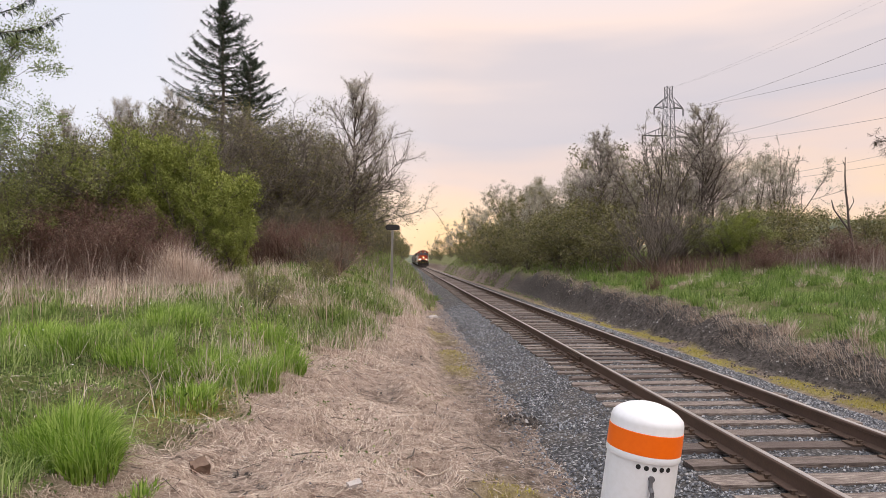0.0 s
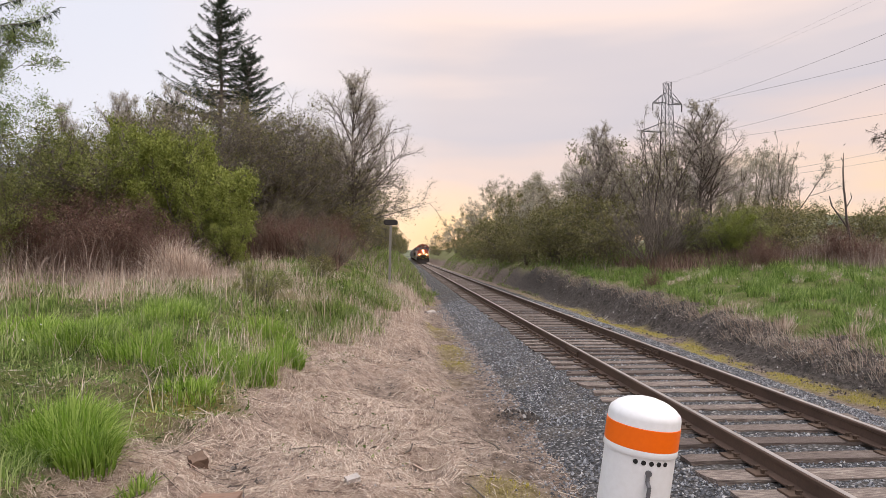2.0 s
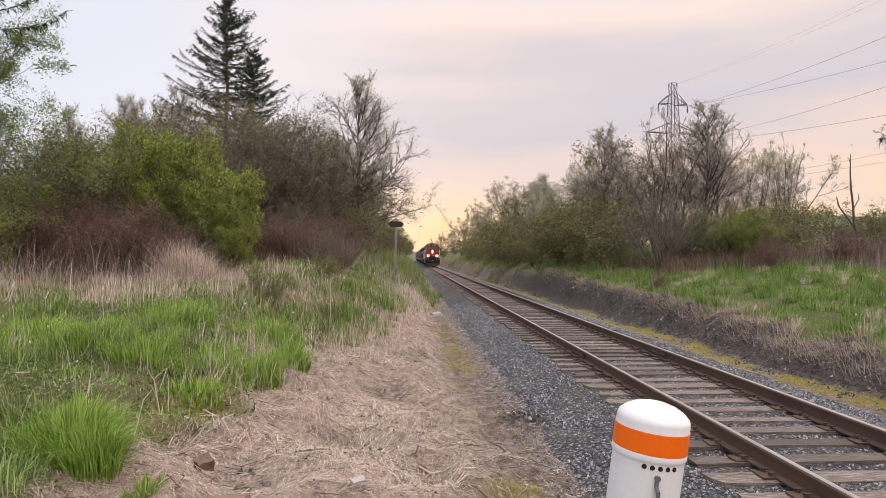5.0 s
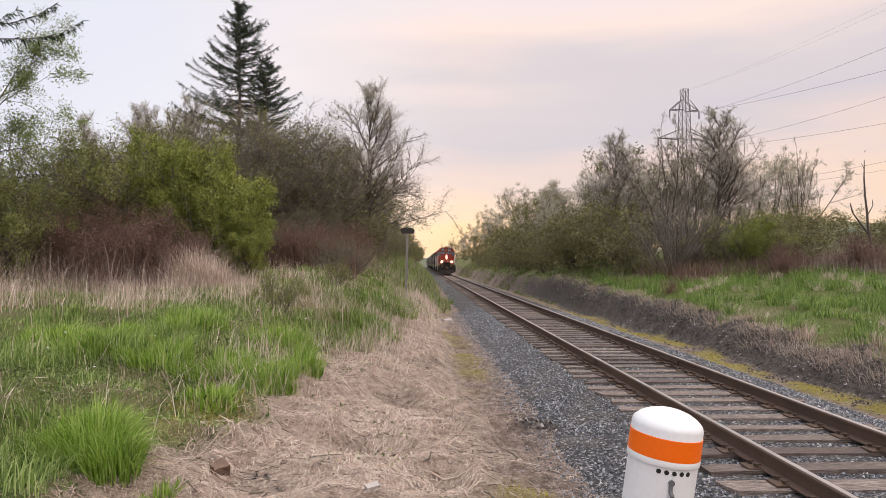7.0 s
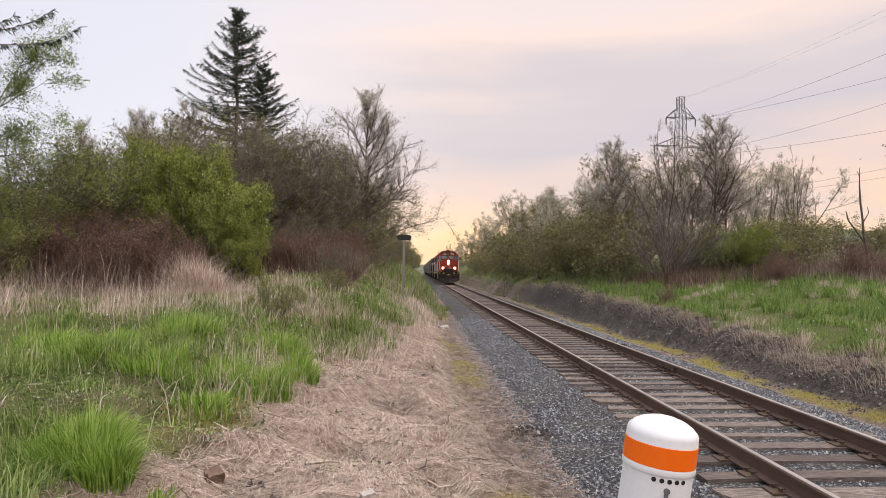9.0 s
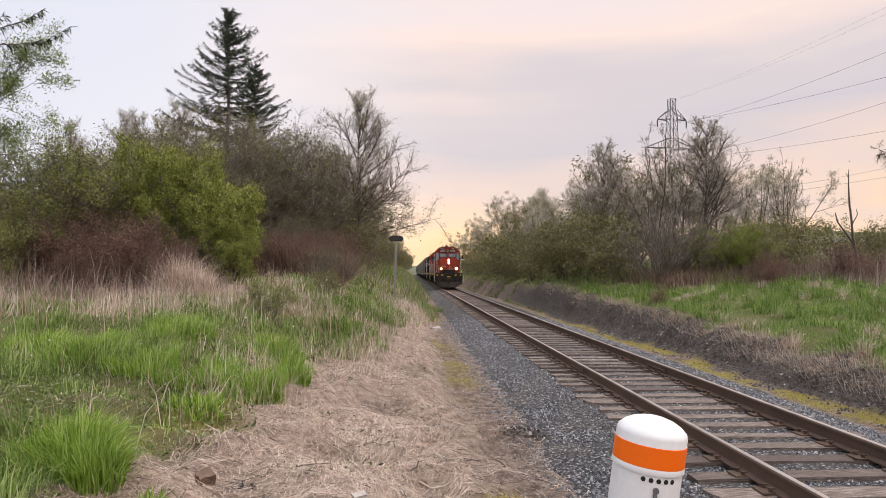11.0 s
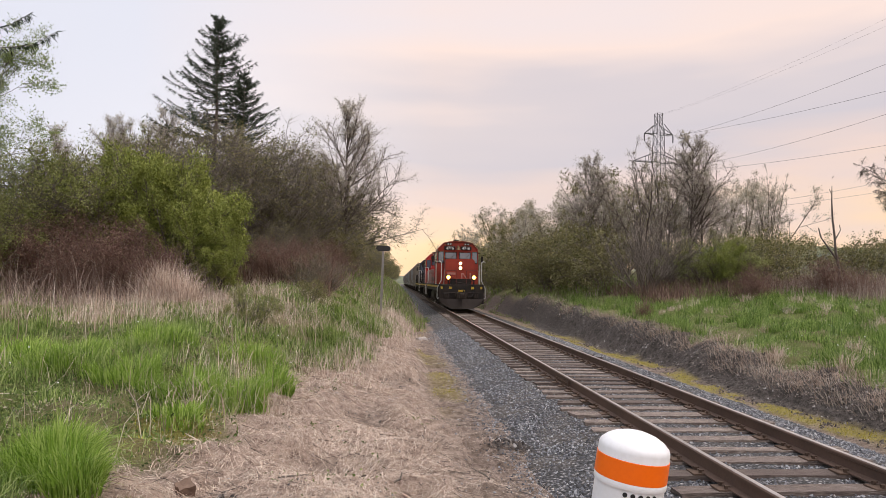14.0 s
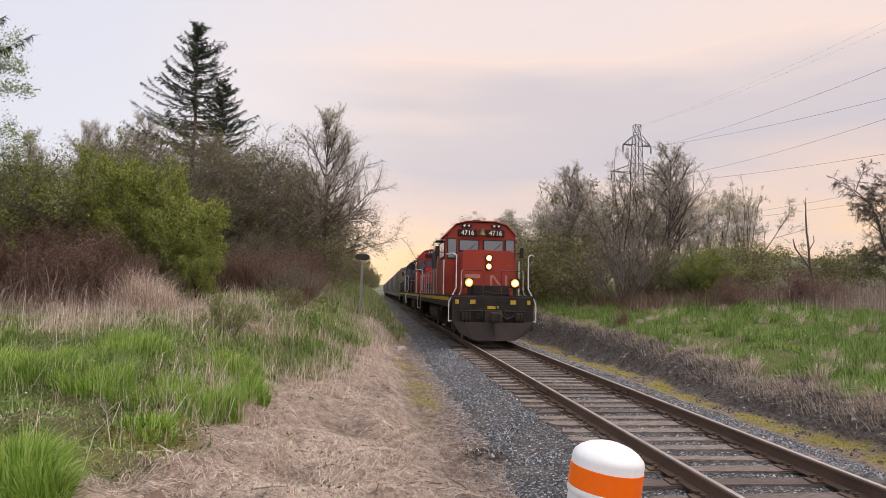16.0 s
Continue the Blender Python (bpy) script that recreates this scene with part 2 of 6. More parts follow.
def box(bm, lo, hi, bevel=0.0, m=None):
    r = bmesh.ops.create_cube(bm, size=1)
    vs = r["verts"]
    size = Vector(hi) - Vector(lo)
    mid = (Vector(hi) + Vector(lo)) / 2
    bmesh.ops.transform(bm, matrix=Matrix.Translation(mid) @ Matrix.Diagonal((*size, 1)), verts=vs)
    if bevel:
        es = list({e for v in vs for e in v.link_edges})
        out = bmesh.ops.bevel(bm, geom=es, offset=bevel, segments=2, affect="EDGES", profile=0.6)
        vs = list({v for f in out["faces"] for v in f.verts} | {v for v in vs if v.is_valid})
    if m is not None:
        bmesh.ops.transform(bm, matrix=m, verts=vs)
    return vs


def rod(bm, a, b, r, r2=None, seg=8, caps=True):
    a, b = Vector(a), Vector(b)
    d = b - a
    out = bmesh.ops.create_cone(bm, cap_ends=caps, segments=seg, radius1=r, radius2=r if r2 is None else r2, depth=d.length)
    bmesh.ops.transform(bm, matrix=Matrix.Translation((a + b) / 2) @ d.to_track_quat("Z", "Y").to_matrix().to_4x4(), verts=out["verts"])
    return out["verts"]


def pipe(bm, points, r, seg=6):
    for a, b in zip(points, points[1:]):
        rod(bm, a, b, r, seg=seg)


def prism(bm, outline, axis, lo, hi, bevel=0.0):
    """An outline of (u, v) pushed along an axis: x takes (y, z), y takes (x, z), z takes (x, y)."""
    def at(u, v, w):
        return {"x": (w, u, v), "y": (u, w, v), "z": (u, v, w)}[axis]
    a = [bm.verts.new(at(u, v, lo)) for u, v in outline]
    b = [bm.verts.new(at(u, v, hi)) for u, v in outline]
    fs = [bm.faces.new(a), bm.faces.new(b[::-1])]
    n = len(outline)
    for i in range(n):
        fs.append(bm.faces.new((a[i], b[i], b[(i + 1) % n], a[(i + 1) % n])))
    bmesh.ops.recalc_face_normals(bm, faces=fs)
    if bevel:
        es = list({e for f in fs for e in f.edges})
        bmesh.ops.bevel(bm, geom=es, offset=bevel, segments=2, affect="EDGES")


def lathe(bm, profile, seg=32):
    """Rings of (radius, z) round the z axis, closed at both ends."""
    rings = [[bm.verts.new((r * math.cos(a), r * math.sin(a), z)) for a in np.linspace(0, 2 * math.pi, seg, endpoint=False)] for r, z in profile]
    for p, q in zip(rings, rings[1:]):
        for i in range(seg):
            bm.faces.new((p[i], p[(i + 1) % seg], q[(i + 1) % seg], q[i]))
    bm.faces.new(rings[0][::-1])
    bm.faces.new(rings[-1])


# ---------------------------------------------------------------- terrain
def lumps(x, y, size, seed):
    """Smooth value noise in numpy, about -1 to 1."""
    x, y = np.asarray(x, float) / size + seed * 17.3, np.asarray(y, float) / size + seed * 9.1
    i, j = np.floor(x), np.floor(y)
    u, v = x - i, y - j
    u, v = u * u * (3 - 2 * u), v * v * (3 - 2 * v)

    def h(a, b):
        return np.modf(np.abs(np.sin(a * 127.1 + b * 311.7 + seed) * 43758.5453))[0] * 2 - 1
    return (h(i, j) * (1 - u) + h(i + 1, j) * u) * (1 - v) + (h(i, j + 1) * (1 - u) + h(i + 1, j + 1) * u) * v


Y_KEYS = (-60, 0, 5, 10, 18, 26, 40, 70, 120, 3000)
LEFT_TOP = (0.15, 0.15, 0.05, 0.35, 0.95, 1.55, 2.4, 3.4, 4.0, 4.0)
RIGHT_TOP = (0.0, 0.0, 0.02, 0.05, 0.2, 0.6, 1.6, 3.2, 4.0, 4.0)


def bank_foot(y):
    return 0.75 + 0.22 * lumps(y, y * 0, 3.1, 3) + 0.5 * sstep(40, 110, y)


def ground_z(x, y):
    x, y = np.asarray(x, float), np.asarray(y, float)
    lt, rt = np.interp(y, Y_KEYS, LEFT_TOP), np.interp(y, Y_KEYS, RIGHT_TOP)
    foot = bank_foot(y)
    wide = np.interp(y, (0, 10, 30, 80), (5.0, 4.2, 3.6, 5.0))
    left = -0.43 + (lt + 0.43) * np.interp((foot - x) / wide, (0, 0.12, 1), (0, 0.18, 1)) + 0.02 * np.clip(foot - wide - x, 0, 40)
    u = np.clip((x - 7.1 - 0.2 * lumps(y, x * 0, 2.3, 5)) / np.interp(y, (0, 25, 60), (2.1, 3.2, 6.0)), 0, 1)
    lip = np.interp(y, (0, 12, 16, 22, 32, 50, 75), (-0.1, -0.05, 0.06, 0.36, 0.5, 0.45, 0.2))
    scarp = sstep(0, 1.25, x - 7.1 - 0.22 * lumps(y, x * 0, 1.3, 5) - 0.1 * lumps(y, x * 0, 0.5, 9))
    right = -0.52 + (np.minimum(lip, rt + 0.2) + 0.52) * scarp + np.maximum(rt - lip, 0) * u + np.interp(x, (9.3, 15, 30, 60), (0, 0.55, 0.7, -1.0)) * sstep(70, 20, y)
    z = np.where(x < 3.9, left, right)
    off = np.clip(np.minimum(np.abs(x - 1.5), np.abs(x - 6.7)) * 0.6 + 0.15, 0.15, 1) * np.where((x > 1.5) & (x < 6.7), 0.2, 1)
    z = z + off * (0.07 * lumps(x, y, 1.7, 1) + 0.035 * lumps(x, y, 0.55, 2) + 0.12 * lumps(x, y, 7, 4) + np.where(x > 8.2, 0.09, 0.0) * lumps(x, y, 1.2, 44))
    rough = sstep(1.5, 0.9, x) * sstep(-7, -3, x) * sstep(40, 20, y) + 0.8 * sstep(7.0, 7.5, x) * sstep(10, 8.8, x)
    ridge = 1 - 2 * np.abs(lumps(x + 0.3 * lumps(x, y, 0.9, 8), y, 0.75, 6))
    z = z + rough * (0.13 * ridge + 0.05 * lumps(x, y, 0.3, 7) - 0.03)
    z = np.where((x > 1.7) & (x < 6.4), np.minimum(z, -0.5), z)
    return z


def steps(fine_lo, fine_hi, d, lo, hi, grow=1.13):
    mid = list(np.arange(fine_lo, fine_hi, d))
    a, s = [fine_lo], d
    while a[-1] > lo:
        s *= grow
        a.append(a[-1] - s)
    b, s = [mid[-1]], d
    while b[-1] < hi:
        s *= grow
        b.append(b[-1] + s)
    return np.array(a[:0:-1] + mid + b[1:])


def make_ground():
    xs, ys = steps(-5, 10.5, 0.115, -900, 900, 1.12), steps(3, 20, 0.12, -60, 2500, 1.05)
    X, Y = np.meshgrid(xs, ys)
    Z = ground_z(X, Y)
    nx, ny = len(xs), len(ys)
    idx = np.arange(nx * ny).reshape(ny, nx)
    faces = np.stack([idx[:-1, :-1], idx[:-1, 1:], idx[1:, 1:], idx[1:, :-1]], -1).reshape(-1, 4)
    ob = bulk("ground", np.stack([X, Y, Z], -1).reshape(-1, 3), faces, M_GROUND, smooth=True)
    x, y = X.ravel(), Y.ravel()
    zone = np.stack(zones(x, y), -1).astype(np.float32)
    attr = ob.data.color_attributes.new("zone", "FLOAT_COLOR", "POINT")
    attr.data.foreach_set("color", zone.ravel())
    tagged(ob, "uneven ground with turf, straw and dark soil", "ground", kind="structure")
    return ob


def zones(x, y):
    """How much turf, straw, dark soil and moss lies at a place."""
    w = 0.6 * lumps(x, y, 1.9, 11) + 0.35 * lumps(x, y, 0.6, 12)
    edge = np.interp(y, (0, 4, 6, 9, 14, 22, 40), (-2.6, -2.5, -2.3, -2.0, -1.0, -0.3, 0.9))
    turf_l = sstep(0.35, -0.35, x - edge + w * 0.8) * (x < 3) * (1 - 0.85 * sstep(15.5, 17.5, y + 1.5 * w) * sstep(-3.5, -5.5, x))
    straw = sstep(1.0, 0.2, x + 0.4 * w) * (x < 3) * sstep(45, 18, y + 6 * w) * (1 - 0.5 * sstep(-4, -6, x))
    crest = 8.35 + 0.4 * w - 0.3 * sstep(25, 50, y)
    turf_r = sstep(crest - 0.3, crest + 0.4, x)
    coal = sstep(6.95, 7.3, x + 0.15 * w) * (1 - turf_r) * sstep(70, 40, y)
    moss = sstep(0.36, 0.12, np.abs(x - 6.88 + 0.2 * w)) * sstep(-0.35, 0.35, lumps(x, y, 0.45, 15) + 0.6 * lumps(x, y, 1.7, 16) + 0.35) * sstep(55, 20, y)
    moss = np.maximum(moss, 0.55 * turf_l * sstep(0.1, 0.5, lumps(x, y, 1.1, 14)) * sstep(11, 8, y))
    moss = np.maximum(moss, 0.7 * sstep(0.55, 0.1, np.abs(x - 1.0 + 0.2 * w)) * sstep(-0.1, 0.4, w))
    # straw thins to bare dirt in hollows; its dark also imitates overhang shade
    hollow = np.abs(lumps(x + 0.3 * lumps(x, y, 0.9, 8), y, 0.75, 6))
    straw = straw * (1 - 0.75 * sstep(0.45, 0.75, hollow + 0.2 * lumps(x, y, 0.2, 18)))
    return np.maximum(turf_l, turf_r), straw * (1 - turf_l), coal, 0.6 * moss


make_ground()


def make_ballast():
    """The stone bed: a shaped strip under the ties."""
    prof = [(1.35, -0.56), (1.55, -0.43), (2.5, -0.225), (2.7, -0.215), (3.9, -0.2), (5.1, -0.215), (5.3, -0.225), (6.3, -0.45), (6.6, -0.6)]
    px = np.interp(np.linspace(0, 8, 60), range(9), [p[0] for p in prof])
    pz = np.interp(px, [p[0] for p in prof], [p[1] for p in prof])
    ys = steps(2, 40, 0.15, -60, 2400, 1.06)
    X, Y = np.meshgrid(px, ys)
    Z = np.broadcast_to(pz, X.shape) + 0.02 * lumps(X, Y, 0.35, 21) + 0.012 * lumps(X, Y, 0.12, 22)
    X = X + 0.1 * lumps(Y, Y * 0, 0.8, 23) * ((X < 1.8) | (X > 6.2))
    nx, ny = len(px), len(ys)
    idx = np.arange(nx * ny).reshape(ny, nx)
    faces = np.stack([idx[:-1, :-1], idx[:-1, 1:], idx[1:, 1:], idx[1:, :-1]], -1).reshape(-1, 4)
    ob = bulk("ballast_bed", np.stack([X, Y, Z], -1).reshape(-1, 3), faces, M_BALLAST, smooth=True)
    return tagged(ob, "grey crushed stone ballast under the railway track", "ballast", kind="structure")


make_ballast()


def bed_z(x):
    return np.interp(x, (1.35, 1.55, 2.5, 2.7, 3.9, 5.1, 5.3, 6.3, 6.6), (-0.56, -0.43, -0.225, -0.215, -0.2, -0.215, -0.225, -0.45, -0.6))


def make_rails():
    head = [(-0.07, -0.172), (0.07, -0.172), (0.07, -0.16), (0.012, -0.14), (0.009, -0.05), (0.034, -0.038), (0.036, -0.012), (0.026, -0.001),
            (-0.026, -0.001), (-0.036, -0.012), (-0.034, -0.038), (-0.009, -0.05), (-0.012, -0.14), (-0.07, -0.16)]
    track = empty("railway_track", pose(TRACK_X, 0, 0))
    tagged(track, "single railway track, rusty rails on weathered ties", "railway track", kind="structure")
    for side in (-1, 1):
        bm = bmesh.new()
        prism(bm, [(u + side * GAUGE / 2, v) for u, v in head], "y", -60, 2300)
        rail = part("rail", bm, M_RAIL, track, "rusty steel rail with a polished head")
        bm = bmesh.new()
        prism(bm, [(side * GAUGE / 2 + u, v) for u, v in ((-0.024, -0.001), (0.024, -0.001), (0.02, 0.003), (-0.02, 0.003))], "y", -60, 2300)
        part("running_surface", bm, M_RAILTOP, rail, "worn shiny top of the rail")
    return track


TRACK = make_rails()

# ---------------------------------------------------------------- plants


def tubes(a, b, ra, rb, sides=3):
    """Tapered tubes from a to b."""
    a, b = np.asarray(a, float), np.asarray(b, float)
    d = b - a
    d /= np.linalg.norm(d, axis=1, keepdims=True) + 1e-9
    ref = np.where(np.abs(d[:, 2:3]) > 0.9, (1.0, 0, 0), (0, 0, 1.0))
    u = np.cross(d, ref)
    u /= np.linalg.norm(u, axis=1, keepdims=True) + 1e-9
    v = np.cross(d, u)
    ang = np.arange(sides) * 2 * np.pi / sides
    ring = u[:, None] * np.cos(ang)[None, :, None] + v[:, None] * np.sin(ang)[None, :, None]
    lo, hi = a[:, None] + ring * np.asarray(ra)[:, None, None], b[:, None] + ring * np.asarray(rb)[:, None, None]
    verts = np.concatenate([lo, hi], 1).reshape(-1, 3)
    base = np.arange(len(a))[:, None, None] * 2 * sides
    i = np.arange(sides)
    j = (i + 1) % sides
    quad = np.stack([i, j, j + sides, i + sides], -1)[None]
    return verts, (base + quad).reshape(-1, 4)


def spikes(a, b, r):
    """Three-sided twigs that run to a point, slightly bent."""
    d = b - a
    u = np.cross(d, np.roll(d, 1, axis=1) + 0.01)
    u /= np.linalg.norm(u, axis=1, keepdims=True) + 1e-9
    w = np.cross(d, u)
    w /= np.linalg.norm(w, axis=1, keepdims=True) + 1e-9
    r = r[:, None]
    v = np.stack([a + u * r, a - 0.5 * u * r + 0.87 * w * r, a - 0.5 * u * r - 0.87 * w * r, b], 1).reshape(-1, 3)
    f = (np.arange(len(a))[:, None, None] * 4 + np.array([(0, 1, 3), (1, 2, 3), (2, 0, 3)])[None]).reshape(-1, 3)
    return v, f


def scatter_leaves(points, size, rng, droop=0.2, aspect=0.75):
    """A small bent diamond at each point."""
    n = len(points)
    d = rng.normal(size=(n, 3))
    d[:, 2] -= droop
    d /= np.linalg.norm(d, axis=1, keepdims=True)
    s = rng.normal(size=(n, 3))
    s = np.cross(d, s)
    s /= np.linalg.norm(s, axis=1, keepdims=True)
    L = (size * rng.uniform(0.6, 1.3, n))[:, None]
    p0, p2 = points, points + d * L
    mid = points + d * L * 0.5
    p1, p3 = mid + s * L * aspect * 0.5, mid - s * L * aspect * 0.5
    verts = np.stack([p0 + (p3 - mid) * 1.6, p1, p2], 1).reshape(-1, 3)
    return verts, np.arange(n * 3).reshape(-1, 3)


def grow(rng, height, stems=1, spread=0.35, levels=3, kids=(16, 9, 6), ratio=(0.45, 0.42, 0.4), radius=0.14, lift=0.25, start=0.25, angle=(35, 65), wob=0.10, droop_last=0.0, taper=0.75, limbs=()):
    """Branches from the root up: arrays of segments by level, and twig points for leaves."""
    segs, tips = [], []

    def branch(p, d, length, r, level):
        n = 7 if level == 0 else (4 if level < levels - 1 and level < 2 else (2 if level < levels - 1 else 1))
        pts, dirs = [p], []
        for k in range(n):
            d = d + rng.normal(size=3) * wob * (0.4 if level == 0 and stems == 1 else 1 + 0.5 * level) + np.array([0, 0, lift * 0.25 if level else 0.03])
            if level == levels - 1:
                d[2] -= droop_last
            d = d / np.linalg.norm(d)
            q = pts[-1] + d * length / n
            r0, r1 = r * (1 - 0.85 * k / n), r * (1 - 0.85 * (k + 1) / n)
            segs.append((pts[-1], q, max(r0, 0.005), max(r1, 0.004), level))
            pts.append(q)
            dirs.append(d)
        if level >= levels - 1:
            for f in rng.uniform(0.25, 1.0, 3):
                k = min(int(f * n), n - 1)
                tips.append(pts[k] + (pts[k + 1] - pts[k]) * (f * n - k))
            tips.append(pts[-1])
            return
        if level == 0:
            for f, way, share in limbs:
                k = min(int(f * n), n - 1)
                way = np.array(way, float)
                branch(pts[k] + (pts[k + 1] - pts[k]) * (f * n - k), way / np.linalg.norm(way), length * share, r * 0.5, 1)
        m = kids[level] if level < len(kids) else 4
        for c in range(m):
            f = start + (1 - start) * (c + rng.uniform(0, 1)) / m if level == 0 else rng.uniform(0.2, 1.0)
            k = min(int(f * n), n - 1)
            at = pts[k] + (pts[k + 1] - pts[k]) * (f * n - k)
            side = rng.normal(size=3)
            side -= dirs[k] * (side @ dirs[k])
            side /= np.linalg.norm(side)
            an = radians(rng.uniform(*angle)) * (1.15 - 0.5 * f if level == 0 else 1)
            nd = dirs[k] * math.cos(an) + side * math.sin(an)
            branch(at, nd, length * ratio[level] * rng.uniform(0.65, 1.25) * (1.25 - taper * f if level == 0 else 1.1 - 0.4 * f), r * (0.5 if level == 0 else 0.55) * (1.1 - 0.5 * f), level + 1)

    for s in range(stems):
        az, tilt = rng.uniform(0, 2 * math.pi), (0.03 if stems == 1 else rng.uniform(0.1, 1.0) * spread)
        d = np.array([math.cos(az) * math.sin(tilt), math.sin(az) * math.sin(tilt), math.cos(tilt)])
        off = np.array([math.cos(az), math.sin(az), 0]) * (0 if stems == 1 else rng.uniform(0, 0.35))
        branch(off, d, height * rng.uniform(0.8, 1.0) if stems > 1 else height, radius * rng.uniform(0.7, 1.1), 0)
    return segs, np.array(tips)


def swell(p, size):
    """Smooth waves through space, about -1 to 1: where foliage gathers into clumps."""
    q = np.asarray(p) / size
    return (np.sin(q[:, 0] * 2.9 + 1.7 * np.sin(q[:, 1] * 2.1)) + np.sin(q[:, 1] * 3.3 + 1.9 * np.sin(q[:, 2] * 1.7)) + np.sin(q[:, 2] * 3.1 + 1.5 * np.sin(q[:, 0] * 2.3))) / 2.2


def tree(name, seed, bark, leaf, leaf_size=0.06, leaves=1.0, fuzz=0.12, label="", category="tree", thin=0.007, leaf_name="crown", twig=None, clump=1.1, clump_size=0.9, **shape):
    rng = np.random.default_rng(seed)
    segs, tips = grow(rng, **shape)
    a, b = np.array([s[0] for s in segs]), np.array([s[1] for s in segs])
    ra, rb = np.array([s[2] for s in segs]), np.array([s[3] for s in segs])
    lv = np.array([s[4] for s in segs])
    base = empty(name)
    thick = lv == 0
    v, f = tubes(a[thick] - (0, 0, 0.0), b[thick], ra[thick], rb[thick], 7)
    v[:, 2] -= 0.12 * (v[:, 2] < 0.05)
    bulk("trunk", v, f, bark, base, smooth=True)
    fine = lv == lv.max()
    mid = ~thick & ~fine
    v, f = tubes(a[mid], b[mid], np.maximum(ra[mid], thin), np.maximum(rb[mid], thin * 0.8), 3)
    tagged(bulk("branchwork", v, f, bark, base), kind="stuff")
    v, f = spikes(a[fine], b[fine], np.maximum(ra[fine], thin * 1.25))
    tagged(bulk("twig_spray", v, f, twig or bark, base), kind="stuff")
    if leaf is not None and leaves > 0:
        n = int(len(tips) * leaves)
        share = (rng.exponential(1.0, len(tips)) + 0.1) * np.exp(clump * swell(tips, clump_size))
        pts = tips[rng.choice(len(tips), n, p=share / share.sum())] + rng.normal(size=(n, 3)) * fuzz
        pts[:, 2] = np.maximum(pts[:, 2], 0.05)
        v, f = scatter_leaves(pts, leaf_size, rng)
        tagged(bulk(leaf_name, v, f, leaf, base), kind="stuff")
    tagged(base, label, category)
    base["tall"] = float(max(b[:, 2]))
    return base


def spruce(name, seed, height, width, label, bare=0.03):
    rng = np.random.default_rng(seed)
    base = empty(name)
    hs = np.linspace(0, height, 14)
    pts = np.stack([0.05 * np.sin(hs * 1.3), 0.05 * np.cos(hs), hs], -1)
    rr = np.linspace(height * 0.014, 0.02, 14)
    v, f = tubes(pts[:-1], pts[1:], rr[:-1], rr[1:], 8)
    v[:, 2] -= 0.15 * (v[:, 2] < 0.1)
    bulk("trunk", v, f, M_DARKBARK, base, smooth=True)
    A, B, RA, RB, P, D = [], [], [], [], [], []
    z = height * bare
    while z < height * 0.985:
        f = z / height
        L0 = min(width / 2 * (1 - f) ** 0.8, 0.33 * width) * rng.uniform(0.7, 1.2) + 0.2
        for k in range(rng.integers(4, 7)):
            az, L = rng.uniform(0, 2 * math.pi), L0 * rng.uniform(0.55, 1.15)
            out = np.array([math.cos(az), math.sin(az), 0])
            p, n = np.array([0, 0, z]), 5
            for s in range(n):
                u = (s + 0.5) / n
                d = out + np.array([0, 0, 0.45 * f - 0.42 * (1 - f) + 0.75 * u * u]) + rng.normal(size=3) * 0.05
                d /= np.linalg.norm(d)
                q = p + d * L / n
                A.append(p); B.append(q); RA.append(0.035 * (1 - u) + 0.008); RB.append(0.03 * (1 - u) + 0.006)
                m = int(8 + 38 * L / n * (0.5 + u))
                for w in rng.uniform(0, 1, m):
                    side = np.cross(d, (0, 0, 1)) * rng.choice((-1, 1))
                    hang = side * rng.uniform(0.2, 1.0) + d * 0.5 + np.array([0, 0, rng.uniform(-1.1, 0.1)])
                    P.append(p + (q - p) * w)
                    D.append(hang / np.linalg.norm(hang) * rng.uniform(0.12, 0.42) * (0.5 + 0.5 * min(1, L)))
                p = q
        z += rng.uniform(0.3, 0.6) * (0.55 + 0.5 * (1 - f))
    v, f = tubes(A, B, RA, RB, 3)
    tagged(bulk("branchwork", v, f, M_DARKBARK, base), kind="stuff")
    P, D = np.array(P), np.array(D)
    n = len(P)
    s = np.cross(D, rng.normal(size=(n, 3)))
    s /= np.linalg.norm(s, axis=1, keepdims=True)
    w = 0.019 * rng.uniform(0.6, 1.5, (n, 1))
    verts = np.stack([P - s * w * 0.4, P + D * 0.5 - s * w, P + D, P + D * 0.5 + s * w], 1).reshape(-1, 3)
    bulk("crown", verts, np.arange(n * 4).reshape(-1, 4), M_NEEDLE, base, "sparse dark green needles")
    tagged(base, label, "tree")
    return base


def stand(proto, x, y, tall, turn=0.0, wide=1.0, group="", first=[]):
    """A copy of a plant on the ground, of that height in metres."""
    s = tall / proto["tall"]
    m = pose(x, y, float(ground_z(x, y)) - 0.03, 0, 0, turn) @ Matrix.Diagonal((s * wide, s * wide, s, 1))
    if proto.name not in first:
        first.append(proto.name)
        proto.matrix_basis = m
        ob = proto
    else:
        keep = proto.matrix_basis.copy()
        proto.matrix_basis = Matrix()
        ob = copy_thing(proto, m)
        proto.matrix_basis = keep
    if group:
        ob["group"] = group
    return ob


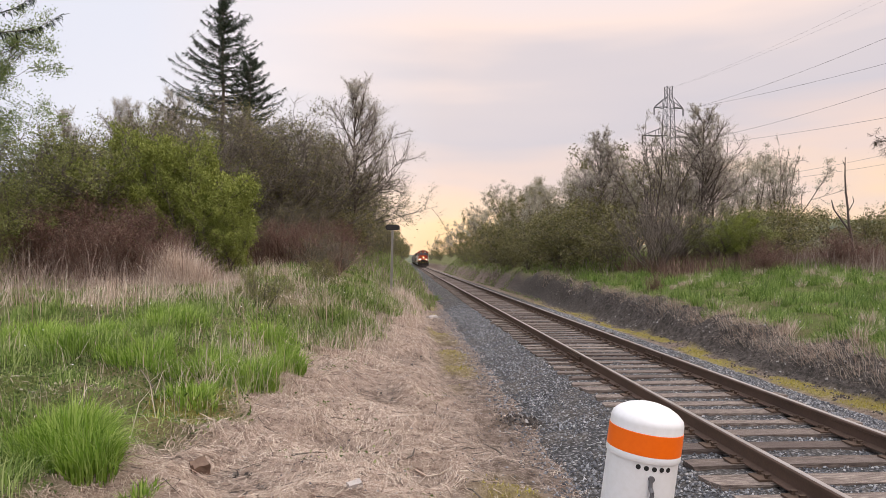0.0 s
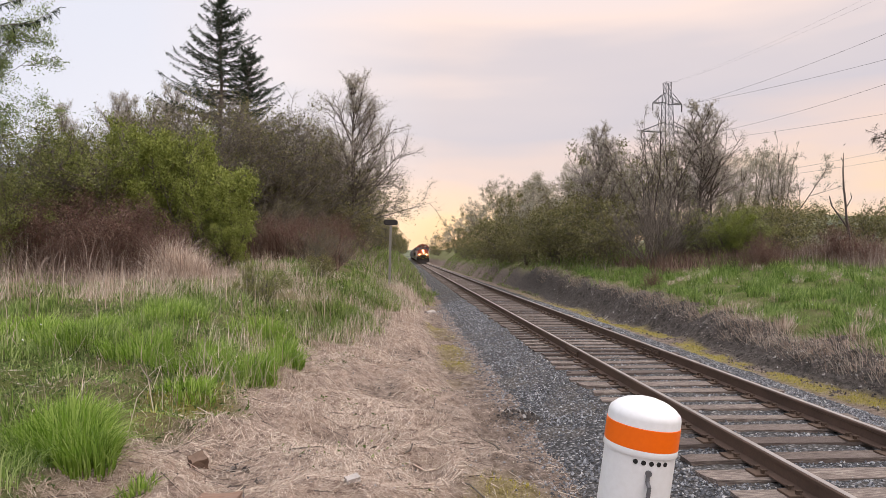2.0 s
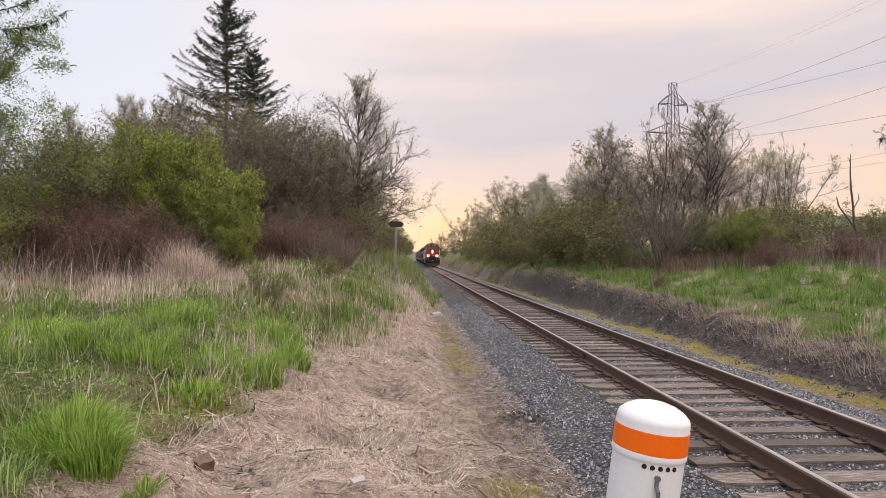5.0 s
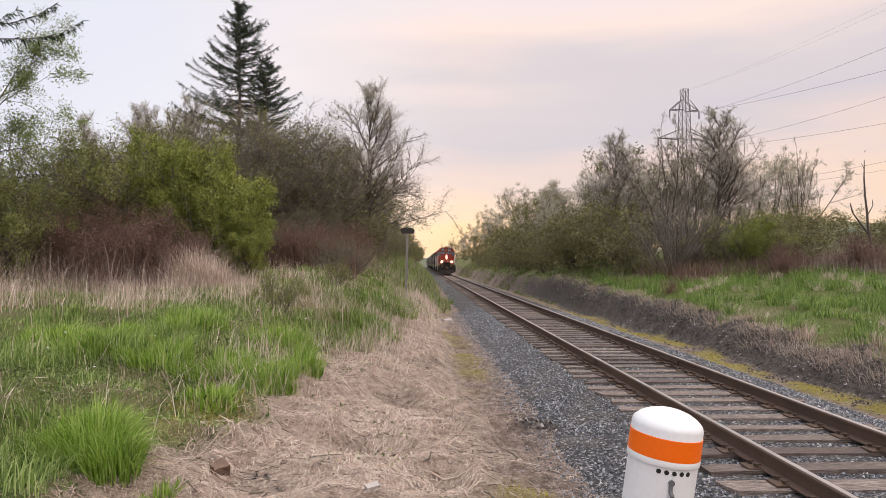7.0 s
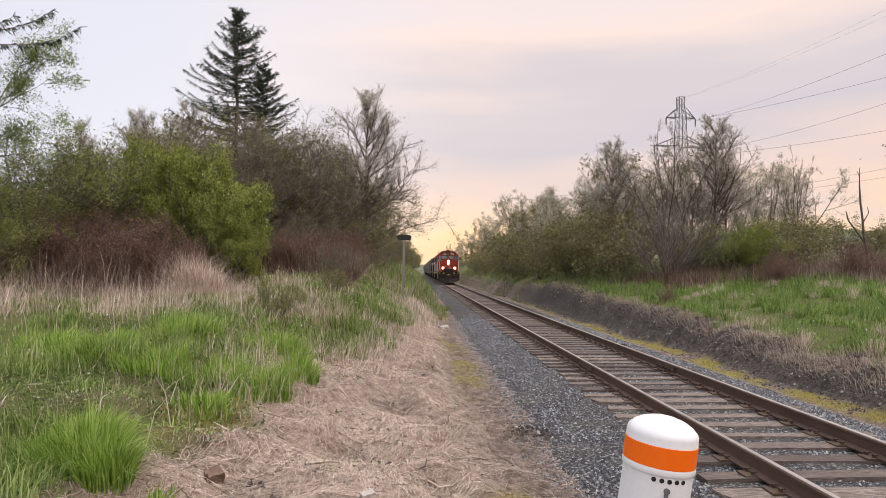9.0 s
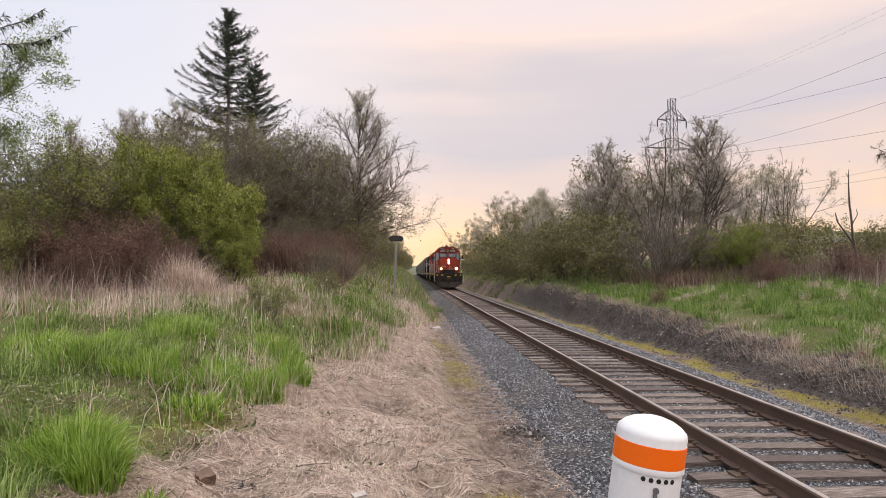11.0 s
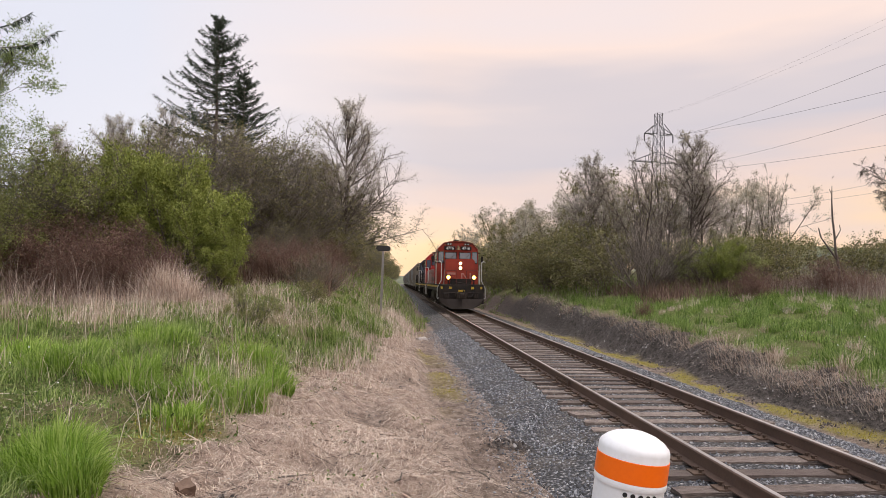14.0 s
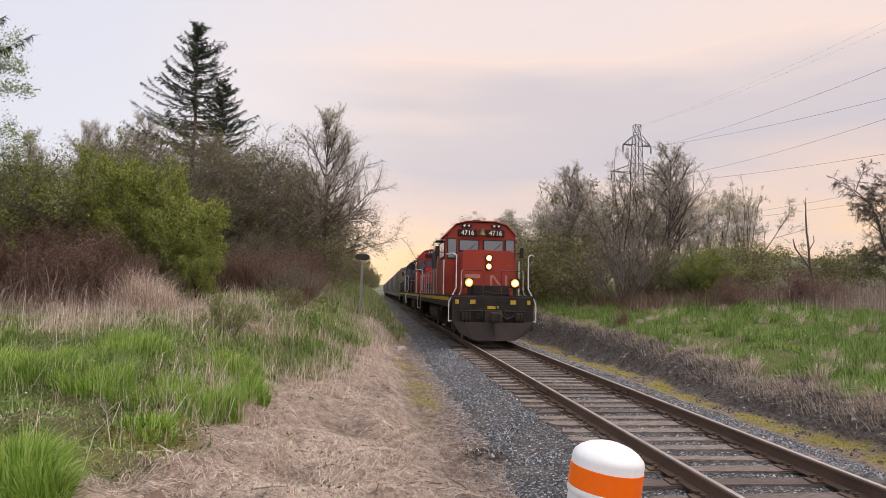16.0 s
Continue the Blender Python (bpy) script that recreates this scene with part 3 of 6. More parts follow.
def blades(name, pts, height, width, rng, material, lean=0.35, parent=None, bend=0.5, simple=False, toward=None):
    """Grass: three-cornered bent blades, one at each point."""
    n = len(pts)
    az = rng.uniform(0, 2 * np.pi, n)
    if toward is not None:
        az = toward + rng.normal(size=n) * 0.6
    h = height * rng.uniform(0.55, 1.25, n) if np.isscalar(height) else height
    ln = np.abs(rng.normal(size=n)) * lean
    out = np.stack([np.cos(az), np.sin(az), np.zeros(n)], -1)
    sd = np.stack([-np.sin(az + 0.7), np.cos(az + 0.7), np.zeros(n)], -1) * (np.asarray(width) * rng.uniform(0.6, 1.4, n))[:, None]
    up = np.array([0, 0, 1.0])
    m = pts + up * (h * 0.55)[:, None] + out * (h * ln * 0.35)[:, None]
    t = pts + up * (h * np.clip(1 - bend * ln * 0.5, 0.35, 1))[:, None] + out * (h * ln * (0.6 + bend))[:, None]
    base = pts - up * 0.03
    if simple:
        v = np.stack([base - sd, base + sd, t], 1).reshape(-1, 3)
        return bulk(name, v, np.arange(3 * n).reshape(-1, 3), material, parent)
    v = np.stack([base - sd, base + sd, m + sd * 0.7, t, m - sd * 0.7], 1).reshape(-1, 3)
    i = np.arange(n)[:, None] * 5
    f = np.concatenate([i + (0, 1, 2), i + (0, 2, 4), i + (4, 2, 3)], 1).reshape(-1, 3)
    return bulk(name, v, f, material, parent)


def on_ground(n, x0, x1, y0, y1, rng, near=1.0):
    """Random places; near over 1 crowds them towards y0."""
    u = rng.uniform(0, 1, n)
    y = y0 + (y1 - y0) * u ** near
    x = x0 + (x1 - x0) * rng.uniform(0, 1, n)
    return x, y


def on_top(x, y):
    return np.stack([x, y, ground_z(x, y)], -1)


BUD_A = tree("budding_tree", 21, M_DARKBARK, M_BUD, 0.055, 0.8, 0.05, "bare spring tree with pale opening buds", height=10, stems=1, kids=(38, 12, 10), levels=4, ratio=(0.40, 0.42, 0.52), radius=0.12, start=0.24, angle=(30, 54), lift=0.34, wob=0.035, thin=0.0048, twig=M_TWIG, taper=0.92, clump=0.0,
             limbs=((0.40, (1.0, 0.2, 0.02), 0.30), (0.31, (0.8, 0.1, 0.6), 0.30), (0.5, (-0.9, 0.2, 0.6), 0.34), (0.36, (-0.3, -0.8, 0.4), 0.3), (0.55, (0.8, -0.3, 0.7), 0.34)))
BUD_B = tree("budding_tree", 12, M_BARK, M_BUD, 0.095, 1.5, 0.12, "many-stemmed budding tree on the railway bank", height=9, stems=5, spread=0.5, kids=(10, 6, 5), levels=4, ratio=(0.38, 0.45, 0.45), radius=0.08, start=0.12, angle=(26, 60), lift=0.15, wob=0.07, thin=0.010, twig=M_TWIG, taper=0.9, clump=0.3)
BARE_A = tree("bare_tree", 13, M_DARKBARK, M_BUD, 0.06, 0.8, 0.08, "bare dark tree with thin upright stems", height=10, stems=7, spread=0.5, kids=(10, 7, 5), levels=4, ratio=(0.28, 0.42, 0.42), radius=0.075, start=0.3, angle=(22, 58), lift=0.2, thin=0.008, taper=0.9)
BARE_B = tree("bare_bush", 14, M_BARK, M_KHAKI, 0.06, 0.6, 0.09, "dense grey-brown thorn bush with first leaves", "bush", height=5, stems=18, spread=1.0, kids=(12, 13), levels=3, ratio=(0.40, 0.5), radius=0.04, start=0.1, angle=(30, 85), thin=0.0062, wob=0.14)
BARE_C = tree("bare_bush", 15, M_BARK, None, height=4, stems=26, spread=0.8, kids=(9, 7), levels=3, ratio=(0.35, 0.42), radius=0.028, start=0.2, angle=(15, 42), thin=0.0065, label="purple-grey leafless bush with upright twigs", category="bush")
THICKET = tree("bramble_thicket", 33, M_RUSSET, M_BRAMBLE, 0.048, 1.5, 0.09, "dense russet bramble thicket with dead leaves", "bush", height=2.6, stems=30, spread=1.15, kids=(9, 8), levels=3, ratio=(0.42, 0.5), radius=0.022, start=0.05, angle=(30, 85), thin=0.006, wob=0.18)
GREEN = tree("leafy_bush", 16, M_DARKBARK, M_BRIGHT, 0.092, 7.2, 0.11, "bright green bush in fresh spring leaf", "bush", height=4.5, stems=12, spread=1.0, kids=(11, 10), levels=3, ratio=(0.40, 0.5), radius=0.05, start=0.12, angle=(30, 80), clump=1.25, clump_size=0.6)
OLIVE_A = tree("leafy_bush", 17, M_DARKBARK, M_OLIVE, 0.075, 3.4, 0.12, "dark twiggy bush with small olive new leaves", "bush", height=5, stems=13, spread=0.95, kids=(12, 11), levels=3, ratio=(0.42, 0.5), radius=0.05, start=0.1, angle=(30, 80), thin=0.007, clump=1.6, wob=0.15)
FAR_OLIVE = tree("leafy_bush", 27, M_BARK, M_KHAKI, 0.16, 2.6, 0.2, "khaki bush coming into leaf on the cutting", "bush", height=5, stems=9, spread=0.95, kids=(8, 6), levels=3, ratio=(0.42, 0.5), radius=0.05, start=0.08, angle=(30, 80), thin=0.010, clump=1.2)
OLIVE_B = tree("leafing_tree", 18, M_BARK, M_KHAKI, 0.11, 2.5, 0.17, "small tree in thin khaki new leaf", height=7, stems=4, spread=0.5, kids=(9, 5, 4), levels=4, ratio=(0.42, 0.42, 0.42), radius=0.07, start=0.08, angle=(30, 65), thin=0.009, taper=0.95)
WILLOW = tree("pale_leafing_tree", 19, M_BARK, leafy("pale_leaves", (0.14, 0.19, 0.06), (0.24, 0.30, 0.11), (0.40, 0.46, 0.20)), 0.07, 7.5, 0.13, "tall tree in pale green new leaf", height=10, stems=4, spread=0.45, kids=(15, 8, 6), levels=4, ratio=(0.40, 0.42, 0.42), radius=0.10, start=0.05, angle=(30, 70), thin=0.006, clump=0.6)
WEEP = tree("drooping_tree", 20, M_DARKBARK, M_BUD, 0.05, 0.2, 0.05, "dark bare tree with drooping twigs", height=9, stems=2, spread=0.3, kids=(18, 12, 13), levels=4, ratio=(0.42, 0.42, 0.55), radius=0.15, start=0.2, angle=(35, 75), thin=0.010, droop_last=0.9)


def plant_left():
    stand(BUD_A, -2.7, 36, 9.8, 10, 1.1)
    for x, y, s, t, w in ((-21.5, 52, 11.0, 50, 0.9), (-18.0, 53, 12.2, 130, 0.95), (-19.8, 50, 10.5, 250, 0.9), (-6.6, 52, 9.5, 210, 0.9), (-5.0, 60, 9.5, 300, 1.0), (-23.5, 48, 9.4, 10, 0.9), (-16.0, 44, 9.2, 70, 0.9)):
        stand((BUD_A, BUD_B)[x > -15], x, y, s, t, w, "bare trees behind the bushes")
    for x, y, s, t in ((-9.6, 33, 7.2, 0), (-7.6, 32, 6.9, 70), (-5.9, 33, 6.2, 140), (-11.2, 34, 7.3, 200), (-6.6, 36, 7.6, 260), (-9.0, 38, 8.4, 300), (-12.5, 31, 6.3, 40), (-8.2, 35, 8.0, 20), (-7.0, 39, 8.2, 170), (-10.2, 37, 8.6, 90), (-5.2, 38, 6.8, 330)):
        stand(BARE_B, x, y, s, t, 1.15, "thorn bushes below the spruce")
    for x, y, s, t in ((-7.8, 23.6, 4.4, 0), (-6.1, 22.4, 2.8, 100), (-7.0, 22.9, 3.7, 160), (-8.9, 24.6, 4.9, 210), (-5.6, 22.0, 1.9, 300)):
        stand(GREEN, x, y, s, t, 0.8, "fresh green bushes")
    for x, y, s, t in ((-11.8, 24, 4.9, 0), (-13.2, 22.5, 4.9, 70), (-12.2, 20.5, 3.4, 160), (-14.5, 25, 5.2, 230), (-10.6, 27, 5.6, 280)):
        stand(OLIVE_A, x, y, s, t, 1.05, "olive bushes")
    stand(BARE_B, -12.6, 24.5, 4.6, 15, 1.1)
    stand(BARE_B, -10.4, 23.0, 3.9, 140, 1.0, "thorn bushes below the spruce")
    for x, y, s, t in ((-8.3, 21.0, 2.3, 0), (-9.6, 21.4, 2.6, 90), (-10.9, 21.0, 2.2, 200), (-7.2, 21.0, 1.7, 40), (-12.3, 20.8, 1.9, 280), (-9.0, 20.2, 1.6, 330), (-3.9, 27, 1.9, 60), (-4.6, 25.0, 1.7, 150), (-3.2, 30, 1.8, 250)):
        stand(THICKET, x, y, s, t, 1.05, "bramble thickets")
    stand(OLIVE_A, -2.95, 14.2, 1.15, 30, 0.7, "olive bushes")
    stand(BARE_B, -3.1, 23.5, 1.5, 80, 1.2, "low brown bushes on the bank")
    stand(BARE_B, -2.4, 26.0, 1.3, 180, 1.3, "low brown bushes on the bank")
    stand(FAR_OLIVE, -2.6, 20.5, 0.9, 180, 1.2, "khaki bushes on the bank")
    stand(WILLOW, -13.4, 19.0, 8.6, 40, 1.0)
    for x, y, s, t in ((-4.2, 42, 5.0, 0), (-3.4, 48, 4.6, 90), (-3.0, 56, 4.0, 180), (-3.6, 66, 4.5, 30), (-3.2, 78, 4.2, 250), (-3.5, 92, 4.5, 130), (-3.4, 110, 4.5, 10), (-3.6, 135, 5, 200), (-3.5, 165, 5, 100), (-4, 200, 6, 20), (-4, 240, 6, 80)):
        stand(OLIVE_B, x, y, s, t, 1.1, "young trees along the cutting")
    for x, y, s, t in ((-4.6, 31, 2.6, 0), (-3.6, 40, 3.2, 60), (-5.4, 29, 2.6, 120), (-3.0, 46, 2.6, 200), (-6.4, 28, 2.2, 300), (-2.6, 62, 2.6, 20)):
        stand(BARE_B, x, y, s, t, 1.1, "low brown bushes on the bank")
    for x, y, s, t in ((-2.9, 34, 2.4, 250), (-3.9, 36, 3.0, 10), (-2.6, 52, 2.4, 90), (-2.2, 74, 2.6, 90), (-2.0, 88, 2.8, 160), (-5.0, 45, 5.0, 60), (-1.8, 105, 3.2, 10), (-1.8, 130, 3.5, 130), (-1.7, 160, 4.0, 220), (-1.8, 200, 4.5, 300), (-2.0, 250, 5.0, 50), (-2.2, 310, 6.0, 170)):
        stand(FAR_OLIVE, x, y, s, t, 1.1, "khaki bushes on the bank")


def plant_right():
    rng = np.random.default_rng(31)
    for i, y in enumerate((40, 45, 51, 57, 64, 72, 82, 94, 108, 125, 145, 170, 200, 240, 290)):
        x = 12.5 + rng.uniform(-1.2, 1.2)
        stand((BUD_B, OLIVE_B)[i % 4 == 1], x, y, (7.5 if y > 53 else 6.3) + rng.uniform(-0.8, 1.0), rng.uniform(0, 360), 1.15, "budding trees along the right of way")
        stand(FAR_OLIVE, x - 2.6 + rng.uniform(-0.6, 0.6), y - 2, 4.0 + rng.uniform(-0.9, 0.8), rng.uniform(0, 360), 1.15, "khaki bushes on the bank")
        if y > 90:
            continue
        stand(FAR_OLIVE, x + 0.8, y + 2.5, 3.6 + rng.uniform(-0.5, 0.6), rng.uniform(0, 360), 1.3, "khaki bushes on the bank")
        stand((OLIVE_B, BUD_B)[i % 2], x + 3, y + 2.5, (7.0 if y > 53 else 6.0) + rng.uniform(-1, 1), rng.uniform(0, 360), 1.15, "young trees along the cutting")
    for x, y, s, t in ((8.9, 50, 2.2, 40), (9.4, 43, 2.6, 140), (10.4, 38, 3.0, 240), (9.0, 58, 2.4, 10), (9.2, 66, 2.6, 100), (8.8, 76, 2.6, 190), (10.6, 35, 2.6, 320), (8.8, 88, 2.8, 50)):
        stand(FAR_OLIVE, x, y, s, t, 1.25, "khaki bushes on the bank")
    for x, y, s, t in ((14.0, 38, 8.7, 0), (16.0, 40, 8.6, 80)):
        stand(BARE_A, x, y, s, t, 0.95, "bare upright trees")
    stand(BUD_A, 17.5, 40, 9.5, 100, 1.35)
    stand(BUD_A, 19.6, 43, 7.6, 200, 1.3)
    stand(BUD_A, 11.9, 41, 8.2, 290, 1.25)
    for x, y, s, t in ((11.4, 31, 3.7, 0), (12.8, 33, 4.1, 120), (13.6, 34, 3.4, 30)):
        stand(BARE_C, x, y, s, t, 1.2, "leafless bushes above the bank")
    for x, y, s, t in ((14.6, 31.5, 2.9, 0), (16.0, 32.5, 3.1, 130)):
        stand(OLIVE_A, x, y, s, t, 1.1, "olive bushes")
    stand(GREEN, 15.2, 31, 2.4, 50, 1.0, "fresh green bushes")
    for x, y, s, t in ((17.9, 33, 3.0, 60), (20, 36, 3.2, 170), (22.2, 38, 3.0, 20), (25.5, 40, 3.1, 90), (28.5, 40, 3.0, 310), (31, 42, 3.4, 210), (34, 43, 3.4, 250)):
        stand(FAR_OLIVE, x, y, s, t, 1.1, "khaki bushes on the bank")
    for x, y, s, t in ((25.0, 48, 7.6, 0), (27.5, 50, 8.0, 140), (22.5, 47, 7.0, 40)):
        stand(BUD_B, x, y, s, t, 1.0, "budding trees along the right of way")
    stand(BARE_A, 26.3, 47, 8.2, 140, 0.6)
    stand(THICKET, 14.5, 27, 1.7, 20, 0.75, "bramble thickets")
    stand(THICKET, 18.6, 28, 1.9, 120, 1.2, "bramble thickets")
    stand(THICKET, 9.0, 24.5, 0.8, 220, 0.7, "bramble thickets")
    stand(WEEP, 32.6, 40, 8.8, 0, 1.1)


plant_left()
plant_right()
SPRUCE = spruce("spruce_tree", 41, 18.5, 16.0, "tall dark spruce tree with sparse drooping branches")
SPRUCE["tall"] = 18.5
stand(SPRUCE, -12.6, 47, 17.1, 0, 1.05)
stand(SPRUCE, -11.0, 48, 13.6, 130, 0.95)
HIGH = spruce("spruce_tree", 43, 17, 17.0, "spruce tree with a bare lower trunk and hanging boughs", 0.44)
HIGH["tall"] = 17.0
stand(HIGH, -12.4, 17.0, 15.0, 40, 0.75)

# ---------------------------------------------------------------- the train
M_RED = worn("weathered_red_paint", (0.34, 0.042, 0.024), (0.13, 0.03, 0.02), 0.5, 0, 1.2, 0.55)
M_RED2 = worn("faded_red_paint", (0.45, 0.04, 0.035), (0.20, 0.03, 0.03), 0.5, 0, 1.0, 0.4)
M_NAVY = worn("dark_blue_black_paint", (0.03, 0.033, 0.05), (0.015, 0.015, 0.02), 0.5, 0, 1.0, 0.5)
M_BLACK = worn("grimy_black_steel", (0.017, 0.015, 0.0145), (0.048, 0.034, 0.027), 0.75, 0.1, 2.0, 0.8)
M_UNDER = worn("dusty_running_gear", (0.05, 0.038, 0.031), (0.02, 0.017, 0.015), 0.85, 0.1, 3.0, 0.7)
M_WHITE = worn("off_white_paint", (0.72, 0.71, 0.69), (0.42, 0.40, 0.37), 0.5, 0, 2.0, 0.5)
M_YELLOW = worn("safety_yellow_paint", (0.58, 0.38, 0.035), (0.2, 0.13, 0.04), 0.5, 0, 3.0, 0.6)
M_GRILLE = worn("black_louvres", (0.025, 0.024, 0.024), (0.05, 0.045, 0.04), 0.7, 0, 4.0, 0.5)
M_LENS = glowing("lit_lamp_lens", (1.0, 0.70, 0.38), 80.0)
# orange disc at each lamp's reflector, its own glow imitating the warm halo
M_HALO_DISC = glowing("lamp_halo_glow", (1.0, 0.34, 0.06), 1.1)
M_FADED = worn("faded_emblem_paint", (0.46, 0.22, 0.19), (0.34, 0.08, 0.06), 0.6, 0, 4.0, 0.7)
M_RAILING = worn("grubby_white_railing", (0.42, 0.39, 0.37), (0.22, 0.18, 0.16), 0.6, 0, 5.0, 0.6)
M_DARKRED = worn("dark_red_railing", (0.13, 0.025, 0.02), (0.05, 0.02, 0.018), 0.6, 0, 5.0, 0.6)
M_WHEEL = worn("worn_wheel_steel", (0.16, 0.12, 0.10), (0.07, 0.05, 0.04), 0.5, 0.6, 3.0, 0.5)


def glass_material():
    m = Nodes("dark_cab_glass", 0.08, 0.5)
    # bluish base over half metal imitates sky reflected in the glass
    m.color(m.mix(m.noise(2.0, local=True), (0.12, 0.155, 0.21), (0.20, 0.245, 0.32)))
    m.bsdf.inputs["Specular IOR Level"].default_value = 0.9
    return m.mat


M_GLASS = glass_material()


def add(name, material, parent, shapes, label="", smooth=False):
    """One part from a list of shapes: (lo, hi[, bevel]) boxes."""
    bm = bmesh.new()
    for s in shapes:
        box(bm, *s)
    return part(name, bm, material, parent, label, smooth)


def wheelset(parent, y, r=0.51):
    bm = bmesh.new()
    for s in (-1, 1):
        rod(bm, (s * 0.685, 0, 0), (s * 0.82, 0, 0), r, seg=24)
        rod(bm, (s * 0.67, 0, 0), (s * 0.70, 0, 0), r + 0.03, seg=24)
        for k in range(4):
            a = k * math.pi / 2
            box(bm, (s * 0.83 - 0.012, 0.2 * math.cos(a) - 0.05, 0.2 * math.sin(a) - 0.05), (s * 0.83 + 0.012, 0.2 * math.cos(a) + 0.05, 0.2 * math.sin(a) + 0.05))
    rod(bm, (-0.9, 0, 0), (0.9, 0, 0), 0.08, seg=10)
    ob = part("wheelset", bm, M_WHEEL, parent, "worn steel wheels on an axle")
    ob.location = (0, y, r)
    return ob


def truck(parent, y, half, r=0.51):
    bm = bmesh.new()
    for s in (-1, 1):
        prism(bm, [(y - half - 0.5, 0.62), (y - half - 0.3, 0.85), (y - 0.6, 0.78), (y - 0.4, 0.55), (y + 0.4, 0.55), (y + 0.6, 0.78), (y + half + 0.3, 0.85), (y + half + 0.5, 0.62), (y + half + 0.2, 0.42), (y + half - 0.5, 0.5), (y + 0.5, 0.3), (y - 0.5, 0.3), (y - half + 0.5, 0.5), (y - half - 0.2, 0.42)], "x", s * 0.98 - 0.07, s * 0.98 + 0.07, 0.02)
        for a in (-half, half):
            rod(bm, (s * 0.95, y + a, r), (s * 1.16, y + a, r), 0.15, seg=12)
        for a in (-0.28, 0, 0.28):
            rod(bm, (s * 1.0, y + a, 0.4), (s * 1.0, y + a, 0.75), 0.09, seg=8)
    box(bm, (-0.95, y - 0.25, 0.5), (0.95, y + 0.25, 0.95))
    part("truck_frame", bm, M_UNDER, parent, "dusty cast truck side frames")
    return [wheelset(parent, y - half, r), wheelset(parent, y + half, r)]


def coupler(parent, y, way):
    bm = bmesh.new()
    box(bm, (-0.09, min(y, y + way * 0.75), 0.78), (0.09, max(y, y + way * 0.75), 0.98), 0.02)
    box(bm, (-0.17, y + way * 0.6 - 0.14, 0.72), (0.15, y + way * 0.6 + 0.14, 1.05), 0.05)
    box(bm, (0.06, y + way * 0.82 - 0.1, 0.74), (0.17, y + way * 0.82 + 0.1, 1.03), 0.04)
    part("coupler", bm, M_UNDER, parent, "rusty knuckle coupler")


def hood_outline(w, lo, hi, r=0.22):
    return [(-w, lo), (w, lo), (w, hi - r), (w - r * 0.35, hi - r * 0.3), (w - r, hi), (-w + r, hi), (-w + r * 0.35, hi - r * 0.3), (-w, hi - r)]


